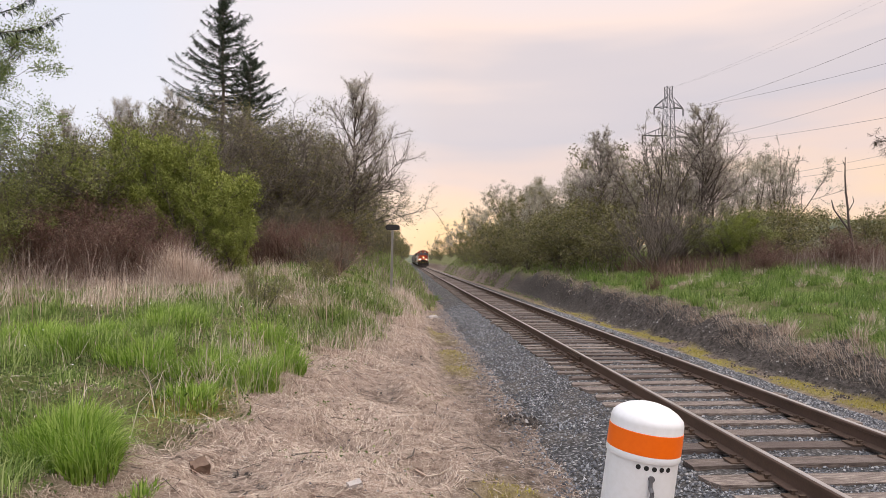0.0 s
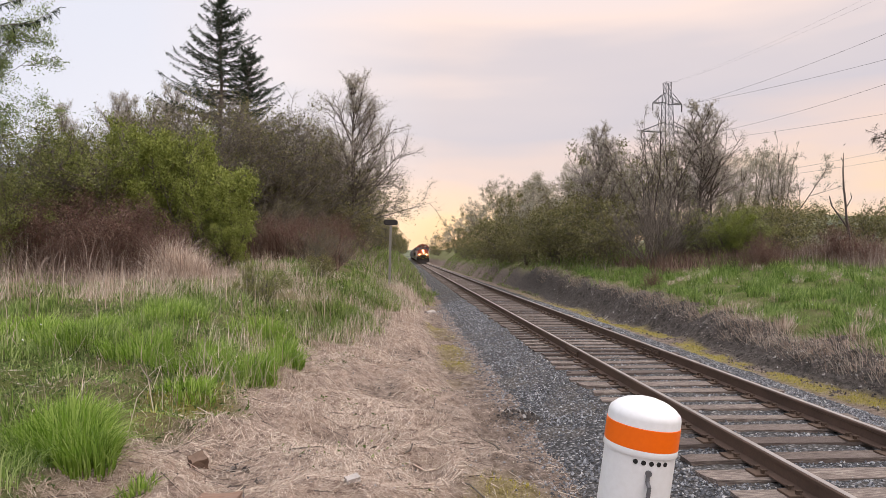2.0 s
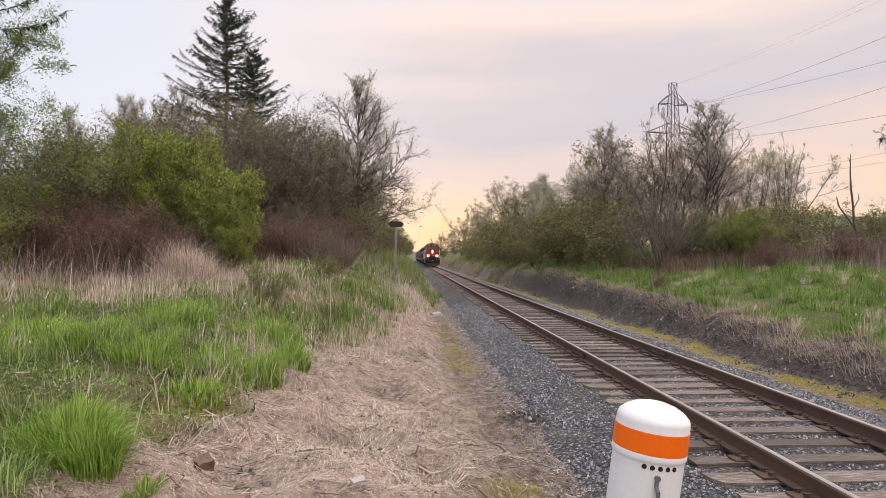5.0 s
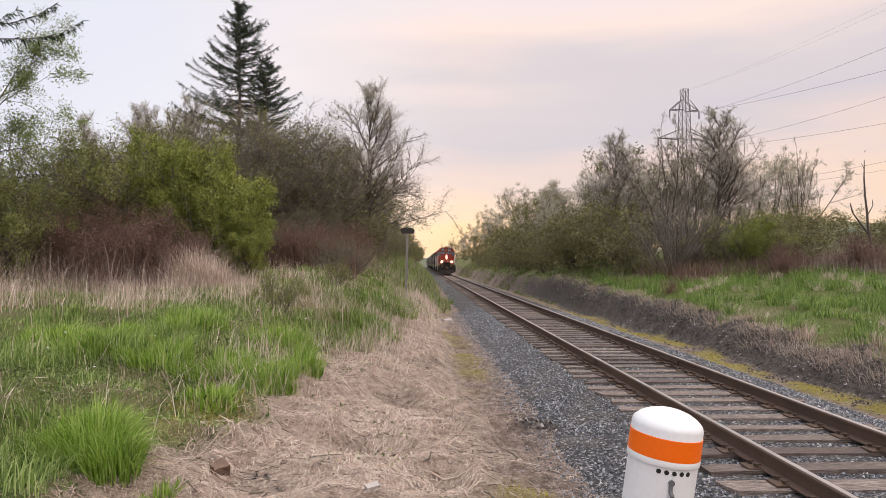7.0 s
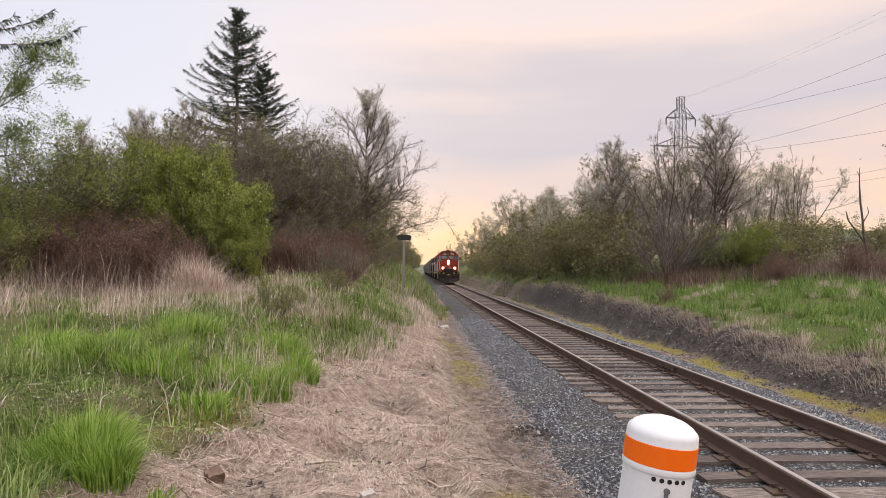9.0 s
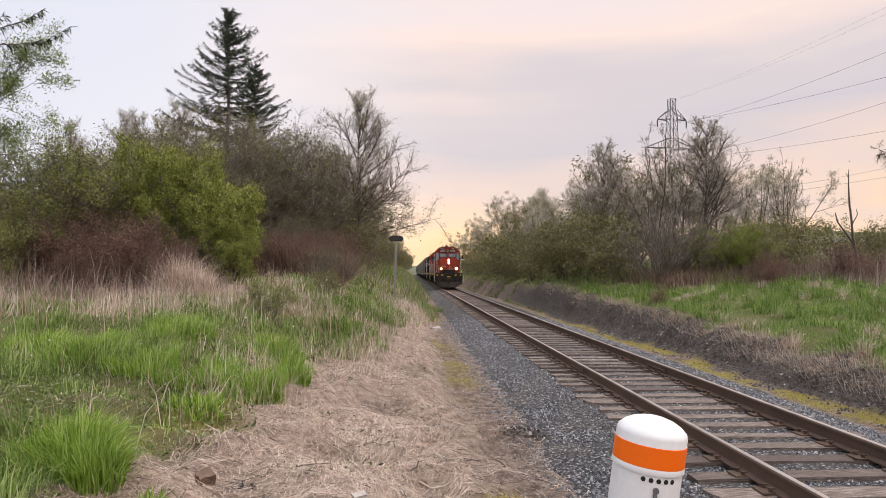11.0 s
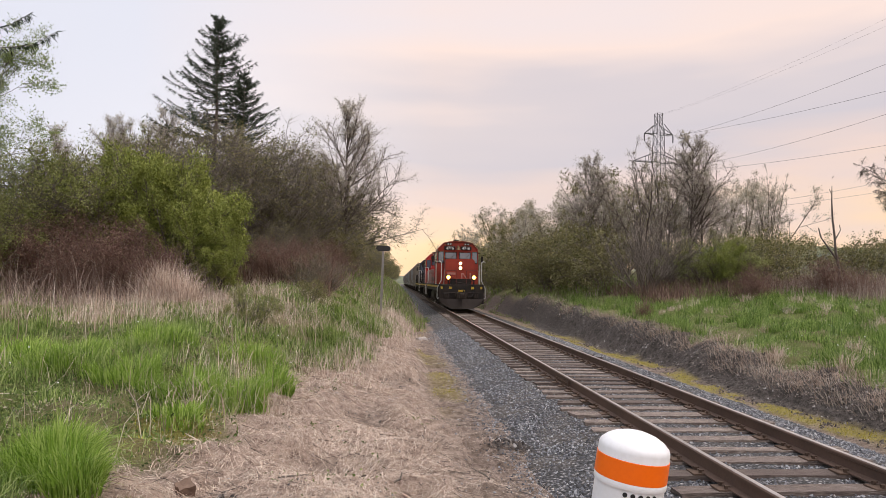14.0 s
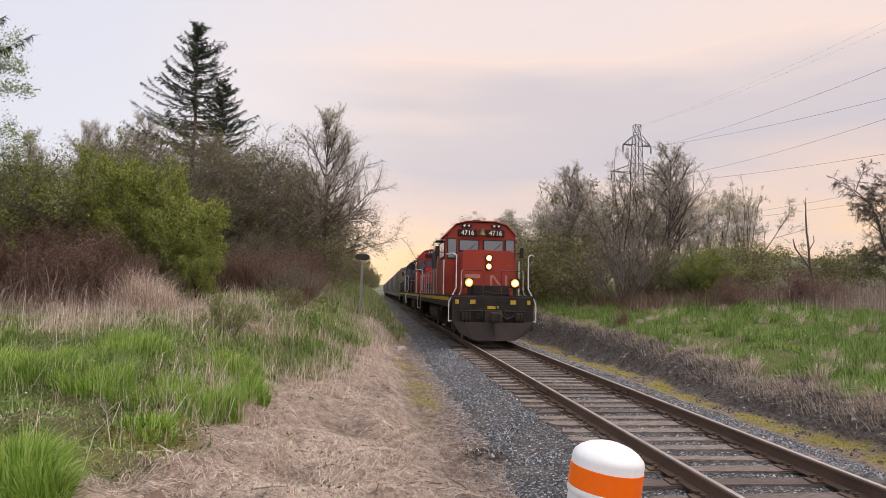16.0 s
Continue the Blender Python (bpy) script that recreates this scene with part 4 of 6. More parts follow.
def locomotive(name, paint, label, lit, number=False):
    t = empty(name)
    wheels = []
    # underframe
    add("sill", M_BLACK, t, [((-1.5, 0.75, 1.18), (1.5, 17.25, 1.55), 0.02)], "grimy black frame sill")
    for s in (-1, 1):
        add("sill_stripe", M_YELLOW, t, [((s * 1.5 - 0.012, 1.2, 1.40), (s * 1.5 + 0.012, 16.8, 1.53))], "yellow safety stripe along the sill")
    add("walkway", M_BLACK, t, [((-1.52, 0.7, 1.552), (1.52, 17.3, 1.6), 0.01)])
    # pilot and plough
    add("pilot_plate", M_BLACK, t, [((-1.45, 0.62, 0.42), (1.45, 0.74, 1.56), 0.02)])
    bm = bmesh.new()
    for s in (-1, 1):
        lo, hi = [(0, 0.06, 0.12), (s * 0.72, 0.2, 0.12), (s * 1.22, 0.4, 0.36), (s * 1.44, 0.5, 0.74), (s * 1.0, 0.44, 0.70), (0, 0.34, 0.70)], 0.05
        a = [bm.verts.new(p) for p in lo]
        b = [bm.verts.new((p[0], p[1] + hi, p[2])) for p in lo]
        n = len(lo)
        fs = [bm.faces.new(a), bm.faces.new(b[::-1])] + [bm.faces.new((a[i], b[i], b[(i + 1) % n], a[(i + 1) % n])) for i in range(n)]
        bmesh.ops.recalc_face_normals(bm, faces=fs)
    part("snowplough", bm, worn("dusty_plough_steel", (0.040, 0.030, 0.026), (0.018, 0.015, 0.014), 0.8, 0.1, 2.5, 0.7), t, "dusty worn snow plough blade")
    coupler(t, 0.6, -1)
    coupler(t, 17.3, 1)
    bm = bmesh.new()
    pipe(bm, [(0.1, 0.62, 1.25), (0.25, 0.5, 1.0), (0.45, 0.45, 0.8), (0.7, 0.5, 0.9), (0.8, 0.62, 1.15)], 0.03)
    part("air_hose", bm, M_BLACK, t)
    bm = bmesh.new()
    us = np.linspace(0, 1, 12)
    pipe(bm, [(-0.35 + 1.1 * u, 0.66 + 0.1 * u, 1.74 - 0.95 * u * (1 - u) * u + 0.12 * u * u) for u in us], 0.02)
    part("jumper_cable", bm, M_BLACK, t, "sagging black jumper cable")
    for s in (-1, 1):
        add("cut_out_box", M_UNDER, t, [((s * 0.95 - 0.16, 0.5, 0.78), (s * 0.95 + 0.16, 0.63, 1.02), 0.02)])
        add("pilot_pocket", M_BLACK, t, [((s * 0.5 - 0.12, 0.56, 0.8), (s * 0.5 + 0.12, 0.625, 1.12), 0.01)])
        bm = bmesh.new()
        pipe(bm, [(s * 1.2, 0.55, 1.08), (s * 0.4, 0.52, 1.08), (s * 0.4, 0.5, 0.85)], 0.02)
        part("uncoupling_lever", bm, M_UNDER, t)
    for x in (-1.28, -0.72, 0.72, 1.28):
        add("marker_square", M_YELLOW, t, [((x - (0.095 if abs(x) < 1 else 0.06), 0.604, 1.31), (x + (0.095 if abs(x) < 1 else 0.06), 0.618, 1.45))], "yellow square on the pilot")
    add("marker_plate", M_YELLOW, t, [((-0.2, 0.600, 1.15), (0.2, 0.616, 1.25))], "yellow plate above the coupler")
    # steps at the four corners
    for sx in (-1, 1):
        for y in (0.75, 16.4):
            add("step_well", M_BLACK, t, [((sx * 1.2 - 0.22, y, z), (sx * 1.2 + 0.3, y + 0.45, z + 0.03)) for z in (0.45, 0.78, 1.1)] + [((sx * 1.2 - 0.25, y + 0.43, 0.42), (sx * 1.2 + 0.3, y + 0.47, 1.55))])
    # fuel tank
    bm = bmesh.new()
    prism(bm, [(-1.4, 0.65), (-1.15, 0.36), (1.15, 0.36), (1.4, 0.65), (1.4, 1.05), (1.2, 1.18), (-1.2, 1.18), (-1.4, 1.05)], "y", 6.7, 11.2, 0.05)
    part("fuel_tank", bm, M_UNDER, t, "dusty fuel tank between the trucks")
    for s in (-1, 1):
        bm = bmesh.new()
        rod(bm, (s * 1.2, 5.6, 1.0), (s * 1.2, 6.6, 1.0), 0.14, seg=12)
        part("air_reservoir", bm, M_UNDER, t)
    wheels += truck(t, 4.0, 1.37) + truck(t, 14.0, 1.37)
    # nose
    bm = bmesh.new()
    prism(bm, hood_outline(0.98, 1.6, 3.2, 0.14), "y", 1.75, 3.5, 0.03)
    nose = part("nose", bm, paint, t, "low nose in front of the cab")
    for z in (2.92, 2.62):
        bm = bmesh.new()
        rod(bm, (0.02, 1.70, z), (0.02, 1.77, z), 0.13, 0.145, 16)
        hl = part("headlight", bm, M_BLACK, nose)
        if lit:
            bm = bmesh.new()
            rod(bm, (0.02, 1.690, z), (0.02, 1.70, z), 0.10, seg=16)
            part("halo_disc", bm, M_HALO_DISC, hl, "orange disc glowing as a halo round the lamp lens")
        bm = bmesh.new()
        rod(bm, (0.02, 1.675, z), (0.02, 1.689, z), 0.065, seg=16)
        part("lens", bm, M_LENS if lit else M_GLASS, hl, "lit headlight lens" if lit else "")
    if number:
        bm = bmesh.new()
        prism(bm, [(0.08, 1.72), (0.16, 1.72), (0.16, 2.32), (0.08, 2.32)], "y", 1.735, 1.748)
        prism(bm, [(0.12, 2.32), (0.22, 2.32), (0.68, 1.72), (0.58, 1.72)], "y", 1.735, 1.748)
        prism(bm, [(0.64, 1.72), (0.72, 1.72), (0.72, 2.32), (0.64, 2.32)], "y", 1.735, 1.748)
        part("painted_emblem", bm, M_FADED, nose, "faded white angular stripe painted on the nose")
        bm = bmesh.new()
        prism(bm, [(-0.85, 2.2), (-0.3, 2.2), (-0.3, 2.34), (-0.85, 2.34)], "y", 1.735, 1.748)
        part("painted_emblem", bm, M_FADED, nose)
    add("nose_door", paint, nose, [((-0.9, 1.73, 1.66), (-0.4, 1.76, 2.1), 0.01)])
    # cab
    bm = bmesh.new()
    cabo = [(-1.42, 1.6), (1.42, 1.6), (1.42, 3.72), (1.34, 3.92), (1.0, 4.24), (0.55, 4.36), (-0.55, 4.36), (-1.0, 4.24), (-1.34, 3.92), (-1.42, 3.72)]
    prism(bm, cabo, "y", 3.5, 6.1, 0.025)
    cab = part("cab", bm, paint, t, "crew cab with sloped roof edges")
    bm = bmesh.new()
    prism(bm, [(-1.40, 3.86), (-1.0, 4.27), (-0.55, 4.385), (0.55, 4.385), (1.0, 4.27), (1.40, 3.86), (1.44, 3.86), (1.02, 4.30), (0.56, 4.42), (-0.56, 4.42), (-1.02, 4.30), (-1.44, 3.86)], "y", 3.42, 6.25)
    part("cab_roof", bm, paint, cab)
    for x0, x1, z0, z1 in ((-0.86, -0.12, 3.28, 3.66), (0.12, 0.86, 3.28, 3.66), (-1.32, -1.0, 3.0, 3.70), (1.0, 1.32, 3.0, 3.70)):
        w = add("window", M_BLACK, cab, [((x0 - 0.04, 3.47, z0 - 0.04), (x1 + 0.04, 3.498, z1 + 0.04), 0.012)], "black rubber window seal")
        add("pane", M_GLASS, w, [((x0, 3.455, z0), (x1, 3.468, z1), 0.004)], "dark reflecting glass")
    for s in (-1, 1):
        for y0, y1 in ((3.8, 4.5), (4.7, 5.5)):
            w = add("window", M_BLACK, cab, [((s * 1.435 - 0.014, y0 - 0.04, 3.02), (s * 1.435 + 0.014, y1 + 0.04, 3.66))])
            add("pane", M_GLASS, w, [((s * 1.455 - 0.004, y0, 3.06), (s * 1.455 + 0.004, y1, 3.62))])
        add("sun_visor", M_BLACK, cab, [((s * 1.55 - 0.14, 4.6, 3.70), (s * 1.55 + 0.14, 5.6, 3.73))])
        board = add("number_board", M_BLACK, cab, [((s * 0.56 - 0.38, 3.40, 3.83), (s * 0.56 + 0.38, 3.50, 4.09), 0.03)], "dark number board with white digits")
        if number:
            cu = bpy.data.curves.new("digits", "FONT")
            cu.body, cu.size, cu.extrude, cu.align_x = "4716", 0.265, 0.004, "CENTER"
            tmp = bpy.data.objects.new("digits", cu)
            dg = bpy.context.evaluated_depsgraph_get()
            me = bpy.data.meshes.new_from_object(tmp, depsgraph=dg)
            bpy.data.objects.remove(tmp)
            me.transform(pose(s * 0.56, 3.392, 3.868, 90, 0, 0))
            me.materials.clear()
            me.materials.append(glowing("lit_white_digits", (0.72, 0.72, 0.70), 0.06))
            ob = new("digits", me)
            ob.parent = board
        add("class_light_box", M_BLACK, cab, [((s * 0.6 - 0.2, 3.42, 4.16), (s * 0.6 + 0.2, 3.5, 4.29), 0.03)])
        for d in (-0.09, 0.09):
            bm = bmesh.new()
            rod(bm, (s * 0.6 + d, 3.405, 4.225), (s * 0.6 + d, 3.42, 4.225), 0.045, seg=12)
            part("class_light", bm, M_WHITE, cab)
    bm = bmesh.new()
    lathe(bm, [(0.17, 3.86), (0.15, 3.9), (0.10, 4.0), (0.08, 4.08), (0.03, 4.12)], 16)
    bmesh.ops.translate(bm, vec=(0, 3.3, 0), verts=bm.verts)
    box(bm, (-0.03, 3.3, 4.1), (0.03, 3.5, 4.14))
    part("bell", bm, worn("dull_bronze", (0.16, 0.11, 0.06), (0.08, 0.06, 0.04), 0.45, 0.8), cab, "bronze bell above the windshield")
    bm = bmesh.new()
    for x in (-0.12, 0, 0.12):
        rod(bm, (x, 4.6, 4.55), (x, 5.1, 4.55), 0.03, 0.07, 10)
    box(bm, (-0.15, 4.7, 4.4), (0.15, 4.8, 4.5))
    part("air_horn", bm, M_BLACK, cab)
    for x in (-0.5, 0.5):
        bm = bmesh.new()
        pipe(bm, [(x, 3.46, 3.3), (x + 0.3, 3.45, 3.55)], 0.012, 5)
        part("wiper", bm, M_BLACK, cab)
    # long hood with doors, grilles, fans and stack
    bm = bmesh.new()
    prism(bm, hood_outline(0.86, 1.6, 4.18), "y", 6.1, 16.4, 0.03)
    hood = part("long_hood", bm, paint, t, "engine hood behind the cab")
    for s in (-1, 1):
        for k in range(12):
            y = 6.5 + k * 0.62
            add("hood_door", paint, hood, [((s * 0.875 - 0.015, y, 1.75), (s * 0.875 + 0.015, y + 0.56, 3.3), 0.008)])
        for k in range(3):
            y = 6.6 + k * 1.2
            add("grille", M_GRILLE, hood, [((s * 0.875 - 0.015, y, 3.42), (s * 0.875 + 0.015, y + 1.05, 3.85), 0.008)])
        add("radiator_grille", M_GRILLE, hood, [((s * 0.88 - 0.03, 13.6, 3.0), (s * 0.88 + 0.03, 16.1, 3.9), 0.01)], "black radiator louvres")
    add("blower_housing", paint, hood, [((-1.3, 6.1, 2.0), (-0.87, 7.4, 3.6), 0.05)])
    for y in (9.0, 13.9, 15.3):
        bm = bmesh.new()
        rod(bm, (0, y, 4.17), (0, y, 4.36), 0.62, 0.58, 20)
        part("fan_housing", bm, M_BLACK, hood)
    add("exhaust_stack", M_BLACK, hood, [((-0.25, 10.6, 4.16), (0.25, 11.2, 4.5), 0.03)])
    bm = bmesh.new()
    rod(bm, (-0.75, 6.6, 4.2), (-0.75, 9.5, 4.2), 0.16, seg=12)
    part("roof_air_tank", bm, M_BLACK, hood)
    # ditch lights on the front platform
    for s in (-1, 1):
        d = add("ditch_light", M_BLACK, t, [((s * 0.83 - 0.165, 0.86, 1.86), (s * 0.83 + 0.165, 1.06, 2.2), 0.03), ((s * 0.83 - 0.04, 0.9, 1.6), (s * 0.83 + 0.04, 1.0, 1.9))], "lamp on a bracket above the pilot")
        if lit:
            bm = bmesh.new()
            rod(bm, (s * 0.83, 0.848, 2.03), (s * 0.83, 0.858, 2.03), 0.14, seg=16)
            part("halo_disc", bm, M_HALO_DISC, d, "orange disc glowing as a halo round the lamp lens")
        bm = bmesh.new()
        rod(bm, (s * 0.83, 0.834, 2.03), (s * 0.83, 0.847, 2.03), 0.075, seg=16)
        part("lens", bm, M_LENS if lit else M_GLASS, d, "lit lamp lens" if lit else "")
    # hand rails
    for s in (-1, 1):
        bm = bmesh.new()
        pipe(bm, [(s * 1.42, 0.72, 0.75), (s * 1.56, 0.72, 0.72), (s * 1.56, 0.74, 1.35), (s * 1.3, 0.8, 1.85), (s * 1.3, 0.8, 2.95), (s * 1.42, 0.85, 3.02), (s * 1.62, 1.3, 3.0)], 0.021)
        part("grab_rail", bm, M_WHITE, t, "white bent corner grab rail")
        bm = bmesh.new()
        pipe(bm, [(s * 1.32, 0.74, 0.75), (s * 1.32, 0.74, 1.3), (s * 1.12, 0.82, 1.75), (s * 1.12, 0.82, 2.4), (s * 1.05, 0.82, 2.45)], 0.016)
        part("end_rail", bm, M_RAILING, t, "grubby white front hand rail")
        bm = bmesh.new()
        pipe(bm, [(s * 1.05, 0.82, 2.45), (s * 0.36, 0.82, 2.45), (s * 0.33, 0.82, 2.41), (s * 0.33, 0.82, 1.6)], 0.018)
        part("front_rail", bm, M_DARKRED, t, "dark red front hand rail")
        bm = bmesh.new()
        ys = np.linspace(6.4, 16.6, 8)
        pipe(bm, [(s * 1.5, y, 2.62) for y in ys], 0.025)
        for y in ys:
            rod(bm, (s * 1.5, y, 1.58), (s * 1.5, y, 2.62), 0.022, seg=6)
        part("side_rail", bm, M_RAILING if lit else M_BLACK, t)
        bm = bmesh.new()
        pipe(bm, [(s * 1.54, 16.5, 0.7), (s * 1.54, 16.5, 2.6), (s * 1.3, 17.1, 2.6), (s * 0.3, 17.1, 2.6)], 0.018)
        part("end_rail", bm, M_RAILING, t)
        bm = bmesh.new()
        pipe(bm, [(s * 1.5, 3.3, 1.6), (s * 1.5, 3.3, 2.9)], 0.026)
        part("grab_rail", bm, M_WHITE, t)
        bm = bmesh.new()
        pipe(bm, [(s * 1.43, 3.9, 3.2), (s * 1.72, 3.85, 3.25)], 0.015)
        box(bm, (s * 1.72 - 0.08, 3.8, 3.05), (s * 1.72 + 0.08, 3.84, 3.45), 0.01)
        part("mirror", bm, M_BLACK, t)
    add("battery_box", M_BLACK, t, [((-0.66, 1.0, 1.6), (0.66, 1.7, 1.95), 0.03)], "black box on the front platform")
    for x in (-1.1, -0.98, -0.86, 0.86, 0.98, 1.1):
        bm = bmesh.new()
        pipe(bm, [(x, 0.62, 1.1), (x, 0.5, 1.0), (x * 0.98, 0.47, 0.7), (x, 0.52, 0.6)], 0.022, 6)
        part("air_hose", bm, M_BLACK, t)
    add("draft_gear", M_UNDER, t, [((-0.32, 0.45, 0.66), (0.32, 0.64, 1.1), 0.03)])
    t.scale = (0.955, 1.0, 1.0)
    tagged(t, label, "locomotive", "rail vehicles of the freight train")
    return t, wheels


def hopper(name, paint, label):
    t = empty(name)
    L = 14.6
    bm = bmesh.new()
    prism(bm, [(-1.5, 2.2), (-1.2, 1.35), (1.2, 1.35), (1.5, 2.2), (1.52, 3.9), (1.25, 4.3), (0.5, 4.5), (-0.5, 4.5), (-1.25, 4.3), (-1.52, 3.9)], "y", 1.4, L - 1.4, 0.03)
    body = part("body", bm, paint, t)
    for s in (-1, 1):
        for k in range(15):
            y = 1.6 + k * (L - 3.2) / 14
            add("side_post", paint, body, [((s * 1.56 - 0.045, y - 0.045, 2.0), (s * 1.56 + 0.045, y + 0.045, 3.9))])
        add("side_sill", paint, t, [((s * 1.45 - 0.08, 0.6, 1.1), (s * 1.45 + 0.08, L - 0.6, 1.4), 0.01)])
    for y0, y1 in ((0.45, 1.4), (L - 1.4, L - 0.45)):
        bm = bmesh.new()
        out = [(y0, 1.1), (y1, 1.1), (y1, 3.6), (y0 if y0 < 2 else y1, 1.35)] if y0 < 2 else [(y0, 1.1), (y1, 1.1), (y1, 1.35), (y0, 3.6)]
        prism(bm, out, "x", -0.9, 0.9)
        part("slope_sheet", bm, paint, t)
        bm = bmesh.new()
        for x in (-1.4, 1.4):
            y = y0 + 0.05 if y0 < 2 else y1 - 0.05
            rod(bm, (x, y, 1.2), (x, y, 4.2), 0.03, seg=6)
            rod(bm, (x * 0.7, y, 1.2), (x * 0.7, y, 4.2), 0.03, seg=6)
            for z in np.arange(1.5, 4.2, 0.4):
                rod(bm, (x, y, z), (x * 0.7, y, z), 0.02, seg=5)
        part("ladder", bm, paint, t)
    add("roof_walk", M_STEEL, t, [((-0.35, 0.8, 4.55), (0.35, L - 0.8, 4.6))] + [((-0.05, y, 4.48), (0.05, y + 0.1, 4.56)) for y in (1.5, L / 2, L - 1.6)])
    for y in (3.2, 7.2, 11.2):
        bm = bmesh.new()
        prism(bm, [(-1.1, 1.36), (1.1, 1.36), (0.4, 0.45), (-0.4, 0.45)], "y", y - 0.9 + 0.4, y + 0.9 - 0.2)
        part("outlet_hopper", bm, paint, t)
    add("centre_sill", M_UNDER, t, [((-0.3, 0.3, 0.85), (0.3, L - 0.3, 1.2))])
    coupler(t, 0.5, -1)
    coupler(t, L - 0.5, 1)
    ws = truck(t, 1.9, 0.9, 0.46) + truck(t, L - 1.9, 0.9, 0.46)
    tagged(t, label, "freight car", "rail vehicles of the freight train")
    return t, ws


def hopper_paint(name, base, dark):
    return worn(name, base, dark, 0.7, 0, 0.8, 0.6)


FRONT_AT_END, SPEED = 22.2, 9.5
TRAIN, AXLES = [], []


def make_train():
    at = 0.0
    for name, paint, label, lit, num in (("lead_locomotive", M_RED, "weathered red diesel locomotive with lit headlights on the track", True, True),
                                         ("second_locomotive", M_RED2, "faded red diesel locomotive coupled behind the first", False, False),
                                         ("third_locomotive", M_NAVY, "dark blue-black diesel locomotive coupled behind a red one", False, False)):
        t, w = locomotive(name, paint, label, lit, num)
        TRAIN.append((t, at))
        AXLES.extend(w)
        at += 17.95
    kinds = [hopper("hopper_car", hopper_paint("tan_hopper_paint", (0.19, 0.16, 0.13), (0.10, 0.08, 0.065)), "dusty tan covered hopper car in the train"),
             hopper("hopper_car", hopper_paint("pale_hopper_paint", (0.27, 0.265, 0.27), (0.14, 0.13, 0.12)), "pale grey covered hopper car in the train"),
             hopper("hopper_car", hopper_paint("dark_hopper_paint", (0.12, 0.11, 0.11), (0.06, 0.05, 0.05)), "dark grey covered hopper car in the train")]
    order = (0, 1, 0, 1, 1, 2, 1, 0, 1, 1, 2, 1, 1, 0)
    seen = set()
    for k in order:
        t, w = kinds[k]
        if k not in seen:
            seen.add(k)
            TRAIN.append((t, at))
        else:
            TRAIN.append((copy_thing(t, pose(0, 0, 0)), at))
        at += 15.0


make_train()

# ---------------------------------------------------------------- loose things by the track
M_PLASTIC = worn("white_plastic", (0.82, 0.82, 0.84), (0.68, 0.67, 0.66), 0.4, 0, 6.0, 0.35, True, 0.03, 90)
M_ORANGE = worn("orange_reflective_band", (0.98, 0.17, 0.006), (0.88, 0.13, 0.006), 0.35, 0, 8.0, 0.4, True, 0.03, 120)
M_DARK = worn("dark_gap", (0.02, 0.02, 0.02), (0.04, 0.04, 0.04), 0.9)
M_PALESTONE = worn("pale_concrete_lump", (0.48, 0.43, 0.40), (0.3, 0.27, 0.25), 0.9, 0, 9.0, 0.6, True, 0.7, 60)
M_LITTER = worn("pale_dry_leaf", (0.62, 0.56, 0.40), (0.4, 0.34, 0.22), 0.8, 0, 20)


